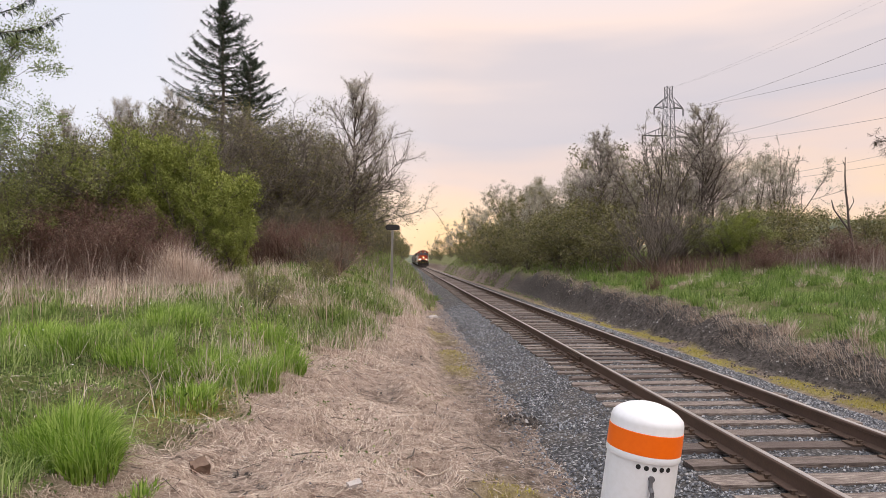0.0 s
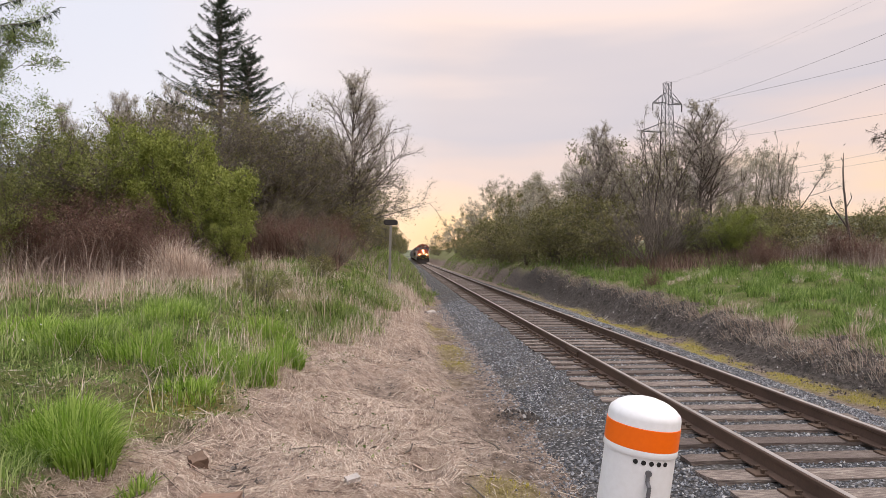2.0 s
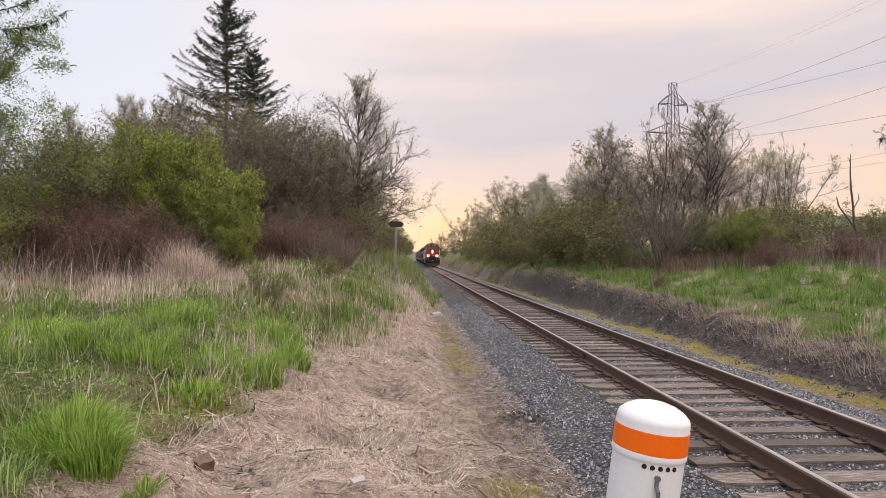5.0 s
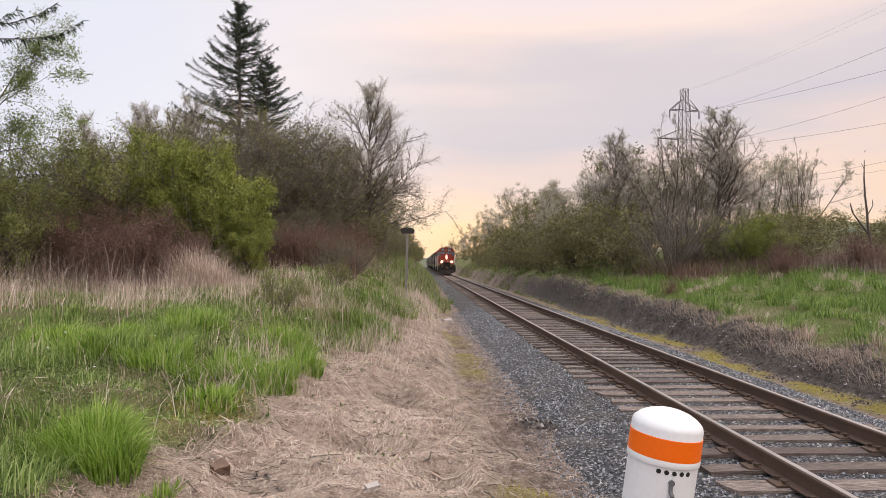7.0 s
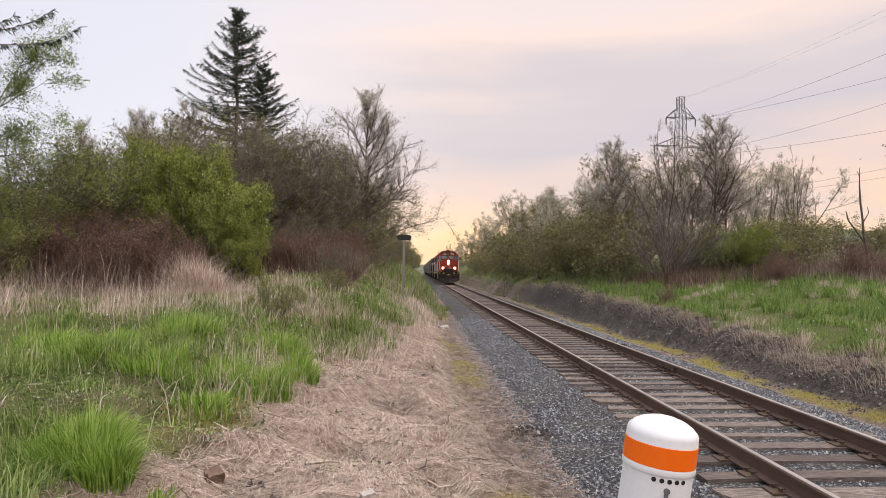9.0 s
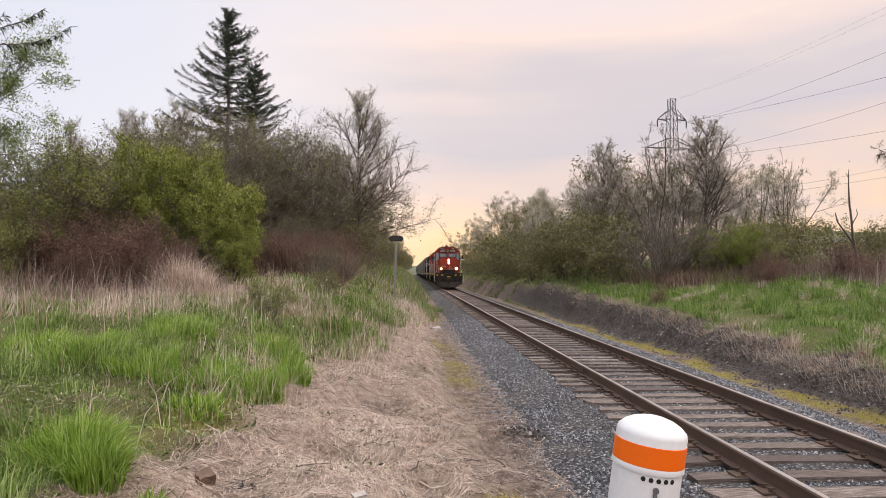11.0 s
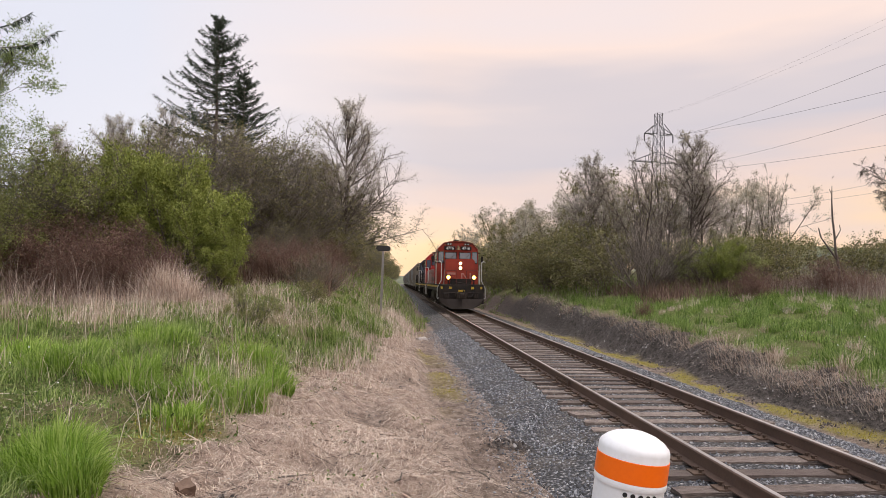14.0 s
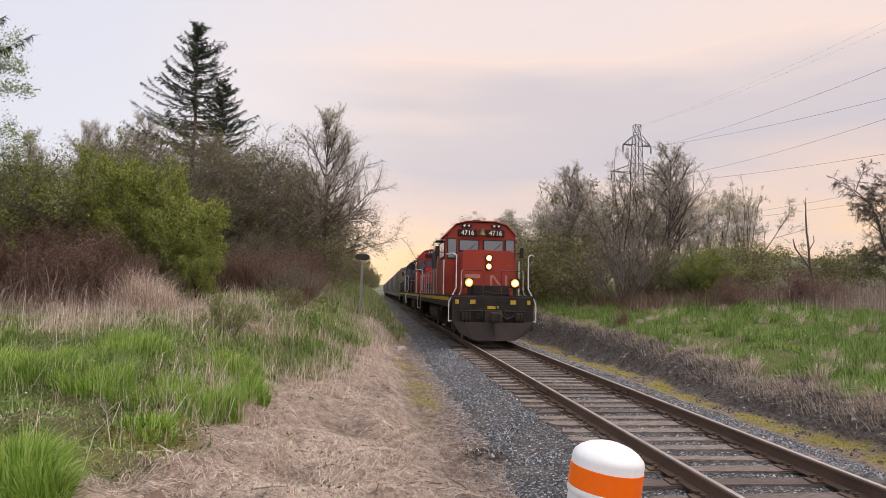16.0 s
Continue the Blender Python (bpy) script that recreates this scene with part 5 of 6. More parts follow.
def make_marker_post():
    """White domed post with an orange band; it leans."""
    x, y, top, r = 0.488, 1.36, 1.405, 0.0725
    foot = float(ground_z(x, y)) - 0.05
    lean = pose(0, 0, 0, 2.0, 7.5, 0)
    tall = top - foot
    t = empty("marker_post", pose(x, y, top) @ lean @ pose(0, 0, -tall))
    bm = bmesh.new()
    lathe(bm, [(r * 0.965, 0.0), (r * 0.965, tall - 0.1)], 40)
    part("shaft", bm, M_PLASTIC, t, "white hollow plastic post", True)
    bm = bmesh.new()
    h = tall
    lathe(bm, [(r * 1.0, h - 0.1055), (r * 1.008, h - 0.104), (r * 1.008, h - 0.094), (r * 0.995, h - 0.092), (r * 0.985, h - 0.036), (r * 0.975, h - 0.032), (r * 0.945, h - 0.0265), (r * 0.8, h - 0.0165), (r * 0.6, h - 0.0085), (r * 0.35, h - 0.003), (r * 0.1, h)], 40)
    cap = part("cap", bm, M_PLASTIC, t, "white domed plastic cap", True)
    bm = bmesh.new()
    lathe(bm, [(r * 1.0, h - 0.0925), (r * 1.006, h - 0.092), (r * 1.004, h - 0.0505), (r * 0.985, h - 0.050)], 40)
    part("reflective_band", bm, M_ORANGE, cap, "bright orange reflective band", True)
    for k in range(5):
        a = math.radians(-115 + k * 12.5)
        bm = bmesh.new()
        c = Vector((math.cos(a), math.sin(a), 0))
        rod(bm, c * r * 0.92 + Vector((0, 0, h - 0.1145)), c * r * 0.974 + Vector((0, 0, h - 0.1145)), 0.0048, seg=12)
        part("vent_hole", bm, M_DARK, t)
    a = math.radians(-93)
    c = Vector((math.cos(a), math.sin(a), 0))
    bm = bmesh.new()
    pts = [c * r * 0.95 + Vector((0, 0, h - 0.133)), c * r * 1.0 + Vector((0, 0, h - 0.150)), c * r * 1.12 + Vector((0.002, 0, h - 0.158)), c * r * 1.12 + Vector((0.002, 0, h - 0.225)), c * r * 0.95 + Vector((0, 0, h - 0.238))]
    pipe(bm, pts, 0.0042, 8)
    rod(bm, pts[0] - c * 0.002, pts[0] + c * 0.006, 0.006, seg=10)
    part("latch", bm, M_STEEL, t, "bent steel latch handle")
    bm = bmesh.new()
    for dz, n in ((0.31, 7), (0.335, 5), (0.36, 6)):
        for k in range(n):
            a = math.radians(-125 + k * 9)
            c = Vector((math.cos(a), math.sin(a), 0))
            m = Matrix.Translation(c * (r * 0.965) + Vector((0, 0, h - dz))) @ Matrix.Rotation(a + math.pi / 2, 4, "Z")
            box(bm, (-0.0045, -0.0006, -0.006), (0.0045, 0.0006, 0.006), 0, m)
    part("printed_bars", bm, M_DARK, t, "dark printed lines that cannot be read")
    tagged(t, "leaning white plastic marker post with an orange band", "marker post")


make_marker_post()


def make_track_sign():
    x, y = -0.66, 27.0
    z = float(ground_z(x, y))
    t = empty("trackside_sign", pose(x, y, z - 0.1, 0, 1.2, 0))
    h = 3.22 - z
    bm = bmesh.new()
    prism(bm, [(-0.045, -0.02), (0.045, -0.02), (0.045, 0.0), (0.012, 0.0), (0.012, 0.03), (-0.012, 0.03), (-0.012, 0.0), (-0.045, 0.0)], "z", 0, h - 0.05)
    part("post", bm, worn("dull_steel_post", (0.30, 0.28, 0.27), (0.16, 0.14, 0.13), 0.6, 0.4), t, "thin dull steel post")
    bm = bmesh.new()
    prism(bm, [(-0.28, h - 0.14), (-0.22, h - 0.22), (0.22, h - 0.22), (0.28, h - 0.14), (0.28, h - 0.06), (0.22, h), (-0.22, h), (-0.28, h - 0.06)], "y", -0.05, -0.02, 0.006)
    part("plate", bm, worn("black_plate", (0.03, 0.028, 0.028), (0.06, 0.05, 0.05), 0.6), t, "small dark flat plate")
    tagged(t, "dark wide plate on a thin steel post", "sign")


make_track_sign()


def make_pylon():
    bx, by = 54.6, 140.0
    gz = float(ground_z(bx, by))
    t = empty("power_pylon", pose(bx, by, gz, 0, 0, 8))
    H = 38.2 - gz

    def half(z):
        return float(np.interp(z, (0, H - 14, H - 4.2, H - 3.2, H), (3.2, 1.05, 0.8, 0.55, 0.62)))
    zs = list(np.linspace(0, H - 14, 6)) + [H - 11, H - 8.5, H - 6.4, H - 4.2, H - 2.1, H]
    bm = bmesh.new()
    cs = ((-1, -1), (1, -1), (1, 1), (-1, 1))
    for a, b in zip(zs, zs[1:]):
        ha, hb = half(a), half(b)
        for k in range(4):
            (x0, y0), (x1, y1) = cs[k], cs[(k + 1) % 4]
            rod(bm, (x0 * ha, y0 * ha, a), (x0 * hb, y0 * hb, b), 0.075, seg=4, caps=False)
            rod(bm, (x0 * ha, y0 * ha, a), (x1 * hb, y1 * hb, b), 0.04, seg=4, caps=False)
            rod(bm, (x1 * ha, y1 * ha, a), (x0 * hb, y0 * hb, b), 0.04, seg=4, caps=False)
            rod(bm, (x0 * hb, y0 * hb, b), (x1 * hb, y1 * hb, b), 0.04, seg=4, caps=False)
    part("lattice_mast", bm, M_STEEL, t)
    for z, w in ((H - 4.4, 3.3), (H - 10.4, 5.9)):
        for s in (-1, 1):
            bm = bmesh.new()
            h0 = half(z)
            for yy in (-h0, h0):
                rod(bm, (s * h0, yy, z), (s * w, 0, z), 0.10, seg=4)
                rod(bm, (s * h0, yy, z + 2.0), (s * w, 0, z), 0.09, seg=4)
                for f in (0.35, 0.7):
                    rod(bm, (s * (h0 + (w - h0) * f), yy * (1 - f), z), (s * (h0 + (w - h0) * f), yy * (1 - f), z + 2.0 * (1 - f)), 0.045, seg=4)
            arm = part("crossarm", bm, M_STEEL, t)
            bm = bmesh.new()
            for k in range(7):
                rod(bm, (s * w, 0, z - 0.15 - k * 0.22), (s * w, 0, z - 0.3 - k * 0.22), 0.13, seg=8)
            part("insulator", bm, M_DARK, arm)
    tagged(t, "grey steel lattice power pylon behind the trees", "pylon")


make_pylon()


def make_cables():
    lines = (((56.9, 138, 32.8), (56.1, 80, 28.0), 0.022), ((51.9, 141, 32.8), (56.1, 80, 25.2), 0.022), ((59.8, 138, 26.7), (59.6, 85, 23.3), 0.022), ((49.2, 141, 25.1), (63.1, 90, 20.9), 0.022),
             ((56.0, 140, 17.0), (70.1, 100, 17.3), 0.018), ((53.1, 140, 16.4), (70.1, 100, 16.0), 0.018), ((54.6, 140, 37.9), (57.3, 85, 34.2), 0.009), ((55.1, 140, 37.9), (59.6, 85, 34.5), 0.009))
    for a, b, r in lines:
        p, q = np.array(a, float), np.array(b, float)
        pts = []
        for u in np.linspace(0, 1.7, 26):
            w = p + (q - p) * u
            w[2] -= 2.2 * u * (1 - u) if u < 1 else -2.2 * u * (u - 1)
            pts.append(w)
        pts = np.array(pts)
        v, f = tubes(pts[:-1], pts[1:], np.full(25, r), np.full(25, r), 4)
        ob = bulk("power_cable", v, f, M_CABLE)
        tagged(ob, "thin grey power cable hung from the pylon", "power cable", "power cables")


make_cables()


def make_snag():
    x, y = 23.1, 35.0
    t = empty("dead_trunk", pose(x, y, float(ground_z(x, y)) - 0.1))
    rng = np.random.default_rng(5)
    pts = np.array([(0.5, 0, 0), (0.42, 0.02, 1.2), (0.25, 0, 2.2), (0.22, 0.03, 3.2), (0.10, 0, 4.2), (0.08, 0.02, 5.2), (0.09, 0, 6.3)])
    r = np.array([0.085, 0.078, 0.066, 0.056, 0.047, 0.038, 0.015])
    pts[:, 2] *= 0.87
    v, f = tubes(pts[:-1], pts[1:], r[:-1], r[1:], 8)
    bulk("trunk", v, f, M_DARKBARK, t, smooth=True)
    for p, q, rr in (((0.42, 0.02, 1.4), (-0.5, 0.1, 2.7), 0.09), ((-0.5, 0.1, 2.7), (-0.62, 0.1, 3.2), 0.06), ((0.24, 0, 2.6), (0.6, 0.1, 3.1), 0.05), ((0.6, 0.1, 3.1), (0.55, 0.1, 3.4), 0.035), ((0.4, 0, 1.6), (1.6, 0.2, 1.3), 0.03), ((0.08, 0, 5.0), (-0.06, 0, 5.3), 0.03), ((0.1, 0, 5.9), (0.2, 0, 6.0), 0.02), ((0.22, 0, 3.3), (0.02, 0, 3.6), 0.03)):
        v, f = tubes([p], [q], [rr * 0.7], [rr * 0.4], 6)
        bulk("limb", v, f, M_DARKBARK, t)
    tagged(t, "dead broken tree trunk with stub limbs", "dead tree")


make_snag()


def make_far_hills():
    xs, us = np.linspace(-1500, 1900, 120), np.linspace(0, 1, 14)
    X, U = np.meshgrid(xs, us)
    Y = 420 + U * 480
    top = 9 + 50 * sstep(230, 470, X) + 3 * lumps(X, X * 0, 60, 41) + 5 * sstep(200, -300, X)
    Z = -6 + (top + 6) * sstep(0, 1, U) + 1.6 * lumps(X, Y, 22, 42) * U
    n = len(xs)
    idx = np.arange(X.size).reshape(X.shape)
    faces = np.stack([idx[:-1, :-1], idx[:-1, 1:], idx[1:, 1:], idx[1:, :-1]], -1).reshape(-1, 4)
    m = Nodes("far_fields_and_woods", 1.0)
    c = m.ramp(m.noise(0.03, 6), (0.40, (0.07, 0.085, 0.06)), (0.5, (0.15, 0.17, 0.10)), (0.6, (0.20, 0.19, 0.13)))
    m.color(c)
    ob = bulk("backdrop_hills", np.stack([X, Y, Z], -1).reshape(-1, 3), faces, m.mat, smooth=True)
    tagged(ob, "low wooded hills and fields in the distance", "hills", kind="structure")


make_far_hills()


def block(name, x, y, size, turn, mat, label, tilt=8):
    z = float(ground_z(x, y))
    rng = np.random.default_rng(int(y * 100))
    bm = bmesh.new()
    box(bm, [-s / 2 for s in size], [s / 2 for s in size])
    bmesh.ops.subdivide_edges(bm, edges=bm.edges[:], cuts=2, use_grid_fill=True)
    for v in bm.verts:
        v.co += Vector(rng.normal(size=3) * min(size) * 0.05)
    ob = link(name, bm, mat)
    ob.matrix_basis = pose(x, y, z + size[2] * 0.28, tilt, -tilt * 0.6, turn)
    tagged(ob, label, "debris")


block("timber_stump", -1.71, 5.75, (0.13, 0.11, 0.13), 35, worn("sawn_old_timber", (0.20, 0.135, 0.10), (0.07, 0.045, 0.035), 0.9, 0, 10, 0.6, True, 0.6), "short sawn timber stump lying in dry straw", 20)
block("timber_offcut", -1.33, 5, (0.30, 0.10, 0.09), -8, worn("brown_offcut", (0.28, 0.18, 0.13), (0.14, 0.09, 0.07), 0.9, 0, 10, 0.6, True, 0.6), "brown timber offcut lying in dry straw", 6)
block("brick_fragment", -0.40, 5.2, (0.10, 0.07, 0.055), 25, M_PALESTONE, "pale broken brick fragment on the straw", 12)
block("stone_lump", 0.86, 24, (0.35, 0.25, 0.16), 25, M_PALESTONE, "pale flat stone beside the ballast", 4)
block("white_scrap", -3.91, 8, (0.22, 0.06, 0.03), 40, M_LITTER, "pale dry scrap lying in the grass", 15)


def make_sticks():
    rng = np.random.default_rng(77)
    for k, (x, y, L, az) in enumerate(((-0.01, 6.6, 0.3, 60), (0.07, 6.5, 0.3, 10), (-0.28, 6.5, 0.35, 110), (0.61, 7.5, 0.5, 150), (0.97, 7.0, 0.35, 120), (-1.28, 9.5, 0.5, 20), (-2.87, 8.2, 0.8, 140), (-3.52, 9, 0.7, 25), (0.85, 5.6, 0.6, 130), (0.37, 5.8, 0.5, 100), (-1.04, 6.2, 0.4, 30), (-1.62, 7.2, 0.6, 170))):
        z = float(ground_z(x, y)) + 0.02
        a = radians(az)
        d = np.array([math.cos(a), math.sin(a), 0.08]) * L / 3
        pts = [np.array([x, y, z])]
        for i in range(3):
            pts.append(pts[-1] + d + rng.normal(size=3) * 0.02)
        pts = np.array(pts)
        pts[:, 2] = ground_z(pts[:, 0], pts[:, 1]) + 0.015 + rng.uniform(0, 0.02, 4)
        v, f = tubes(pts[:-1], pts[1:], [0.009, 0.008, 0.007], [0.008, 0.007, 0.004], 6)
        ob = bulk("dry_stick", v, f, (M_BARK, M_STRAW)[k % 2])
        tagged(ob, "dry broken stick lying on the straw", "stick", "dry sticks")


make_sticks()

# ---------------------------------------------------------------- grass, straw and reeds
def stuff(ob, label, category):
    tagged(ob, label, category, kind="stuff")
    return ob


def turf_left():
    rng = np.random.default_rng(51)
    x, y = on_ground(185000, -12, 1.2, 2.0, 30, rng, 1.6)
    turf = zones(x, y)[0]
    clump = sstep(-0.25, 0.55, lumps(x, y, 0.9, 61) + 0.5 * lumps(x, y, 0.33, 62) + 0.35 * lumps(x, y, 3.5, 63))
    keep = rng.uniform(0, 1, len(x)) < turf * np.maximum(0.30 + 0.7 * clump, 0.6 * (y < 10))
    x, y, clump = x[keep], y[keep], clump[keep]
    h = (0.065 + 0.20 * clump) * rng.uniform(0.5, 1.3, len(x)) * np.interp(y, (4, 10, 15, 25), (0.9, 1.05, 0.9, 0.9))
    wide, way = np.interp(y, (4, 12, 30), (0.0048, 0.007, 0.010)), 3.0 * np.pi * lumps(x, y, 0.5, 79)
    k = y + 2.0 * lumps(x, y, 1.5, 84) < 12.5
    for k, mat, label in ((k, M_TURF, "fresh green spring grass in uneven tufts"), (~k, M_BANKTURF, "duller green grass farther up the bank")):
        stuff(blades("grass", on_top(x[k], y[k]), h[k], wide[k], rng, mat, 0.75, toward=way[k]), label, "grass")
    # tall lush tufts
    P, H = [], []
    for cx, cy, r, hh, n in ((-2.72, 5.7, 0.34, 0.50, 1700), (-2.4, 5.3, 0.22, 0.40, 800), (-3.2, 6.3, 0.3, 0.30, 600), (-2.0, 8.8, 0.42, 0.42, 1300), (-2.7, 9.2, 0.45, 0.42, 1300), (-3.5, 9.3, 0.5, 0.38, 1200), (-2.35, 7.6, 0.3, 0.24, 600), (-1.75, 9.6, 0.35, 0.45, 900),
                              (-1.9, 5.0, 0.12, 0.15, 150), (-4.6, 10, 0.6, 0.40, 1200), (-5.6, 10.6, 0.6, 0.36, 1200), (-4.0, 11.5, 0.6, 0.40, 1200), (-2.3, 11.5, 0.5, 0.45, 1000), (-1.3, 15, 0.6, 0.5, 900), (-0.9, 19, 0.7, 0.5, 900), (-0.9, 23, 0.8, 0.35, 900), (-0.6, 25.5, 0.6, 0.22, 700), (0.3, 31, 0.8, 0.45, 900), (0.6, 36, 0.9, 0.5, 900), (-1.6, 21, 0.7, 0.5, 700)):
        a, q = rng.uniform(0, 2 * np.pi, n), np.sqrt(rng.uniform(0, 1, n)) * r
        P.append(np.stack([cx + q * np.cos(a) * (1 + 0.35 * np.sin(3 * a + cx)), cy + q * np.sin(a), a], -1))
        H.append(hh * rng.uniform(0.35, 1.25, n) * (1.1 - 0.5 * q / r))
    P, H = np.concatenate(P), np.concatenate(H)
    for k, mat, label in ((P[:, 1] < 13, M_LUSH, "lush tall green grass tufts"), (P[:, 1] >= 13, M_BANKTURF, "tall green grass tufts on the bank")):
        stuff(blades("tall_grass", on_top(P[k, 0], P[k, 1]), H[k], 0.0065, rng, mat, 0.6, toward=P[k, 2]), label, "grass")


def ground_cover():
    """Low broad-leaved weeds and moss between the tufts."""
    rng = np.random.default_rng(57)
    x, y = on_ground(90000, -6.5, 1.2, 3.6, 13, rng, 1.3)
    z = zones(x, y)
    want = z[0] * (0.35 + 0.65 * sstep(-0.4, 0.4, lumps(x, y, 0.5, 91))) + 0.07 * sstep(0.35, 0.6, lumps(x, y, 0.55, 92)) * (z[0] < 0.5)
    keep = rng.uniform(0, 1, len(x)) < want
    x, y = x[keep], y[keep]
    p = on_top(x, y)
    p[:, 2] += 0.005 + 0.05 * rng.uniform(0, 1, len(x)) ** 2
    v, f = scatter_leaves(p, 0.032, rng, -0.5, 0.9)
    stuff(bulk("low_weeds", v, f, M_WEED), "low broad-leaved weeds between the grass tufts", "weeds")


def turf_right():
    rng = np.random.default_rng(52)
    x, y = on_ground(200000, 7.7, 19, 8, 36, rng, 1.4)
    turf = zones(x, y)[0]
    clump = sstep(-0.3, 0.6, lumps(x, y, 1.3, 64) + 0.6 * lumps(x, y, 0.45, 65))
    keep = rng.uniform(0, 1, len(x)) < turf * (0.35 + 0.65 * clump)
    x, y, clump = x[keep], y[keep], clump[keep]
    h = (0.08 + 0.30 * clump) * rng.uniform(0.4, 1.3, len(x)) * np.interp(y, (8, 25), (1.0, 1.3))
    ob = blades("grass", on_top(x, y), h * 0.8, 0.008, rng, M_LUSHBANK, 0.85, toward=3.0 * np.pi * lumps(x, y, 0.8, 80), simple=True)
    stuff(ob, "green grass on top of the soil bank", "grass")
    x, y = on_ground(30000, 7.4, 10.2, 6.5, 40, rng, 1.3)
    keep = (lumps(x, y, 1.3, 66) > -0.6 + 0.7 * rng.uniform(-1, 1, len(x))) & (np.abs(x - 8.25 - 0.25 * lumps(x, y, 1.9, 67) + 0.18 * sstep(24, 13, y)) < 0.17 + 0.14 * sstep(24, 13, y) + 0.2 * rng.uniform(-1, 1, len(x)))
    x, y = x[keep], y[keep]
    ob = blades("dry_grass", on_top(x, y), 0.26, 0.0035, rng, M_STRAW, 1.6, bend=0.9, toward=np.pi)
    stuff(ob, "bleached dry grass hanging over the soil bank", "grass")


def bank_tufts():
    """Pale dead tufts and coarse green ones that break up the turf of the bank."""
    rng = np.random.default_rng(61)
    for name, mat, count, tall, wide, label in (("dry_tufts", M_STRAW, 110, 0.34, 0.005, "pale dead grass tufts in the bank's turf"), ("coarse_tufts", M_LUSHBANK, 170, 0.36, 0.008, "coarse green tufts in the bank's turf")):
        cx, cy = rng.uniform(8.4, 17, count), 9 + 19 * rng.uniform(0, 1, count) ** 1.2
        n = 70
        a, q = rng.uniform(0, 2 * np.pi, (count, n)), np.sqrt(rng.uniform(0, 1, (count, n))) * rng.uniform(0.08, 0.24, (count, 1))
        x, y = (cx[:, None] + q * np.cos(a)).ravel(), (cy[:, None] + q * np.sin(a)).ravel()
        h = (tall * rng.uniform(0.5, 1.2, (count, 1)) * rng.uniform(0.5, 1.2, (count, n))).ravel()
        stuff(blades(name, on_top(x, y), h, wide, rng, mat, 0.8, toward=a.ravel()), label, "grass")


def far_turf():
    rng = np.random.default_rng(58)
    x1, y1 = on_ground(26000, -4.5, 1.6, 28, 120, rng, 1.5)
    x2, y2 = on_ground(34000, 6.9, 13, 34, 140, rng, 1.3)
    x, y = np.concatenate([x1, x2]), np.concatenate([y1, y2])
    keep = (lumps(x, y, 2.2, 69) > -0.35) & ((x > 4) | (x < bank_foot(y) + 0.4 * rng.normal(size=len(x)))) & (rng.uniform(0, 1, len(x)) < sstep(27, 34, y))
    x, y = x[keep], y[keep]
    dry = rng.uniform(0, 1, len(x)) < 0.35
    h = rng.uniform(0.3, 0.75, len(x)) * np.where(x > 4, np.interp(x, (6.9, 8.5, 11), (0.25, 0.45, 1.0)), 1.0)
    keep = (x < 4) | (x > 8.3) | (y > 50) | (x < 7.2)
    x, y, h, dry = x[keep], y[keep], h[keep], dry[keep]
    stuff(blades("bank_grass", on_top(x[~dry], y[~dry]), h[~dry], 0.022, rng, M_BANKTURF, 0.5, simple=True), "rough grass on the cutting's slopes", "grass")
    stuff(blades("dry_grass", on_top(x[dry], y[dry]), h[dry], 0.018, rng, M_REED, 0.5, simple=True), "dry grass on the cutting's slopes", "grass")


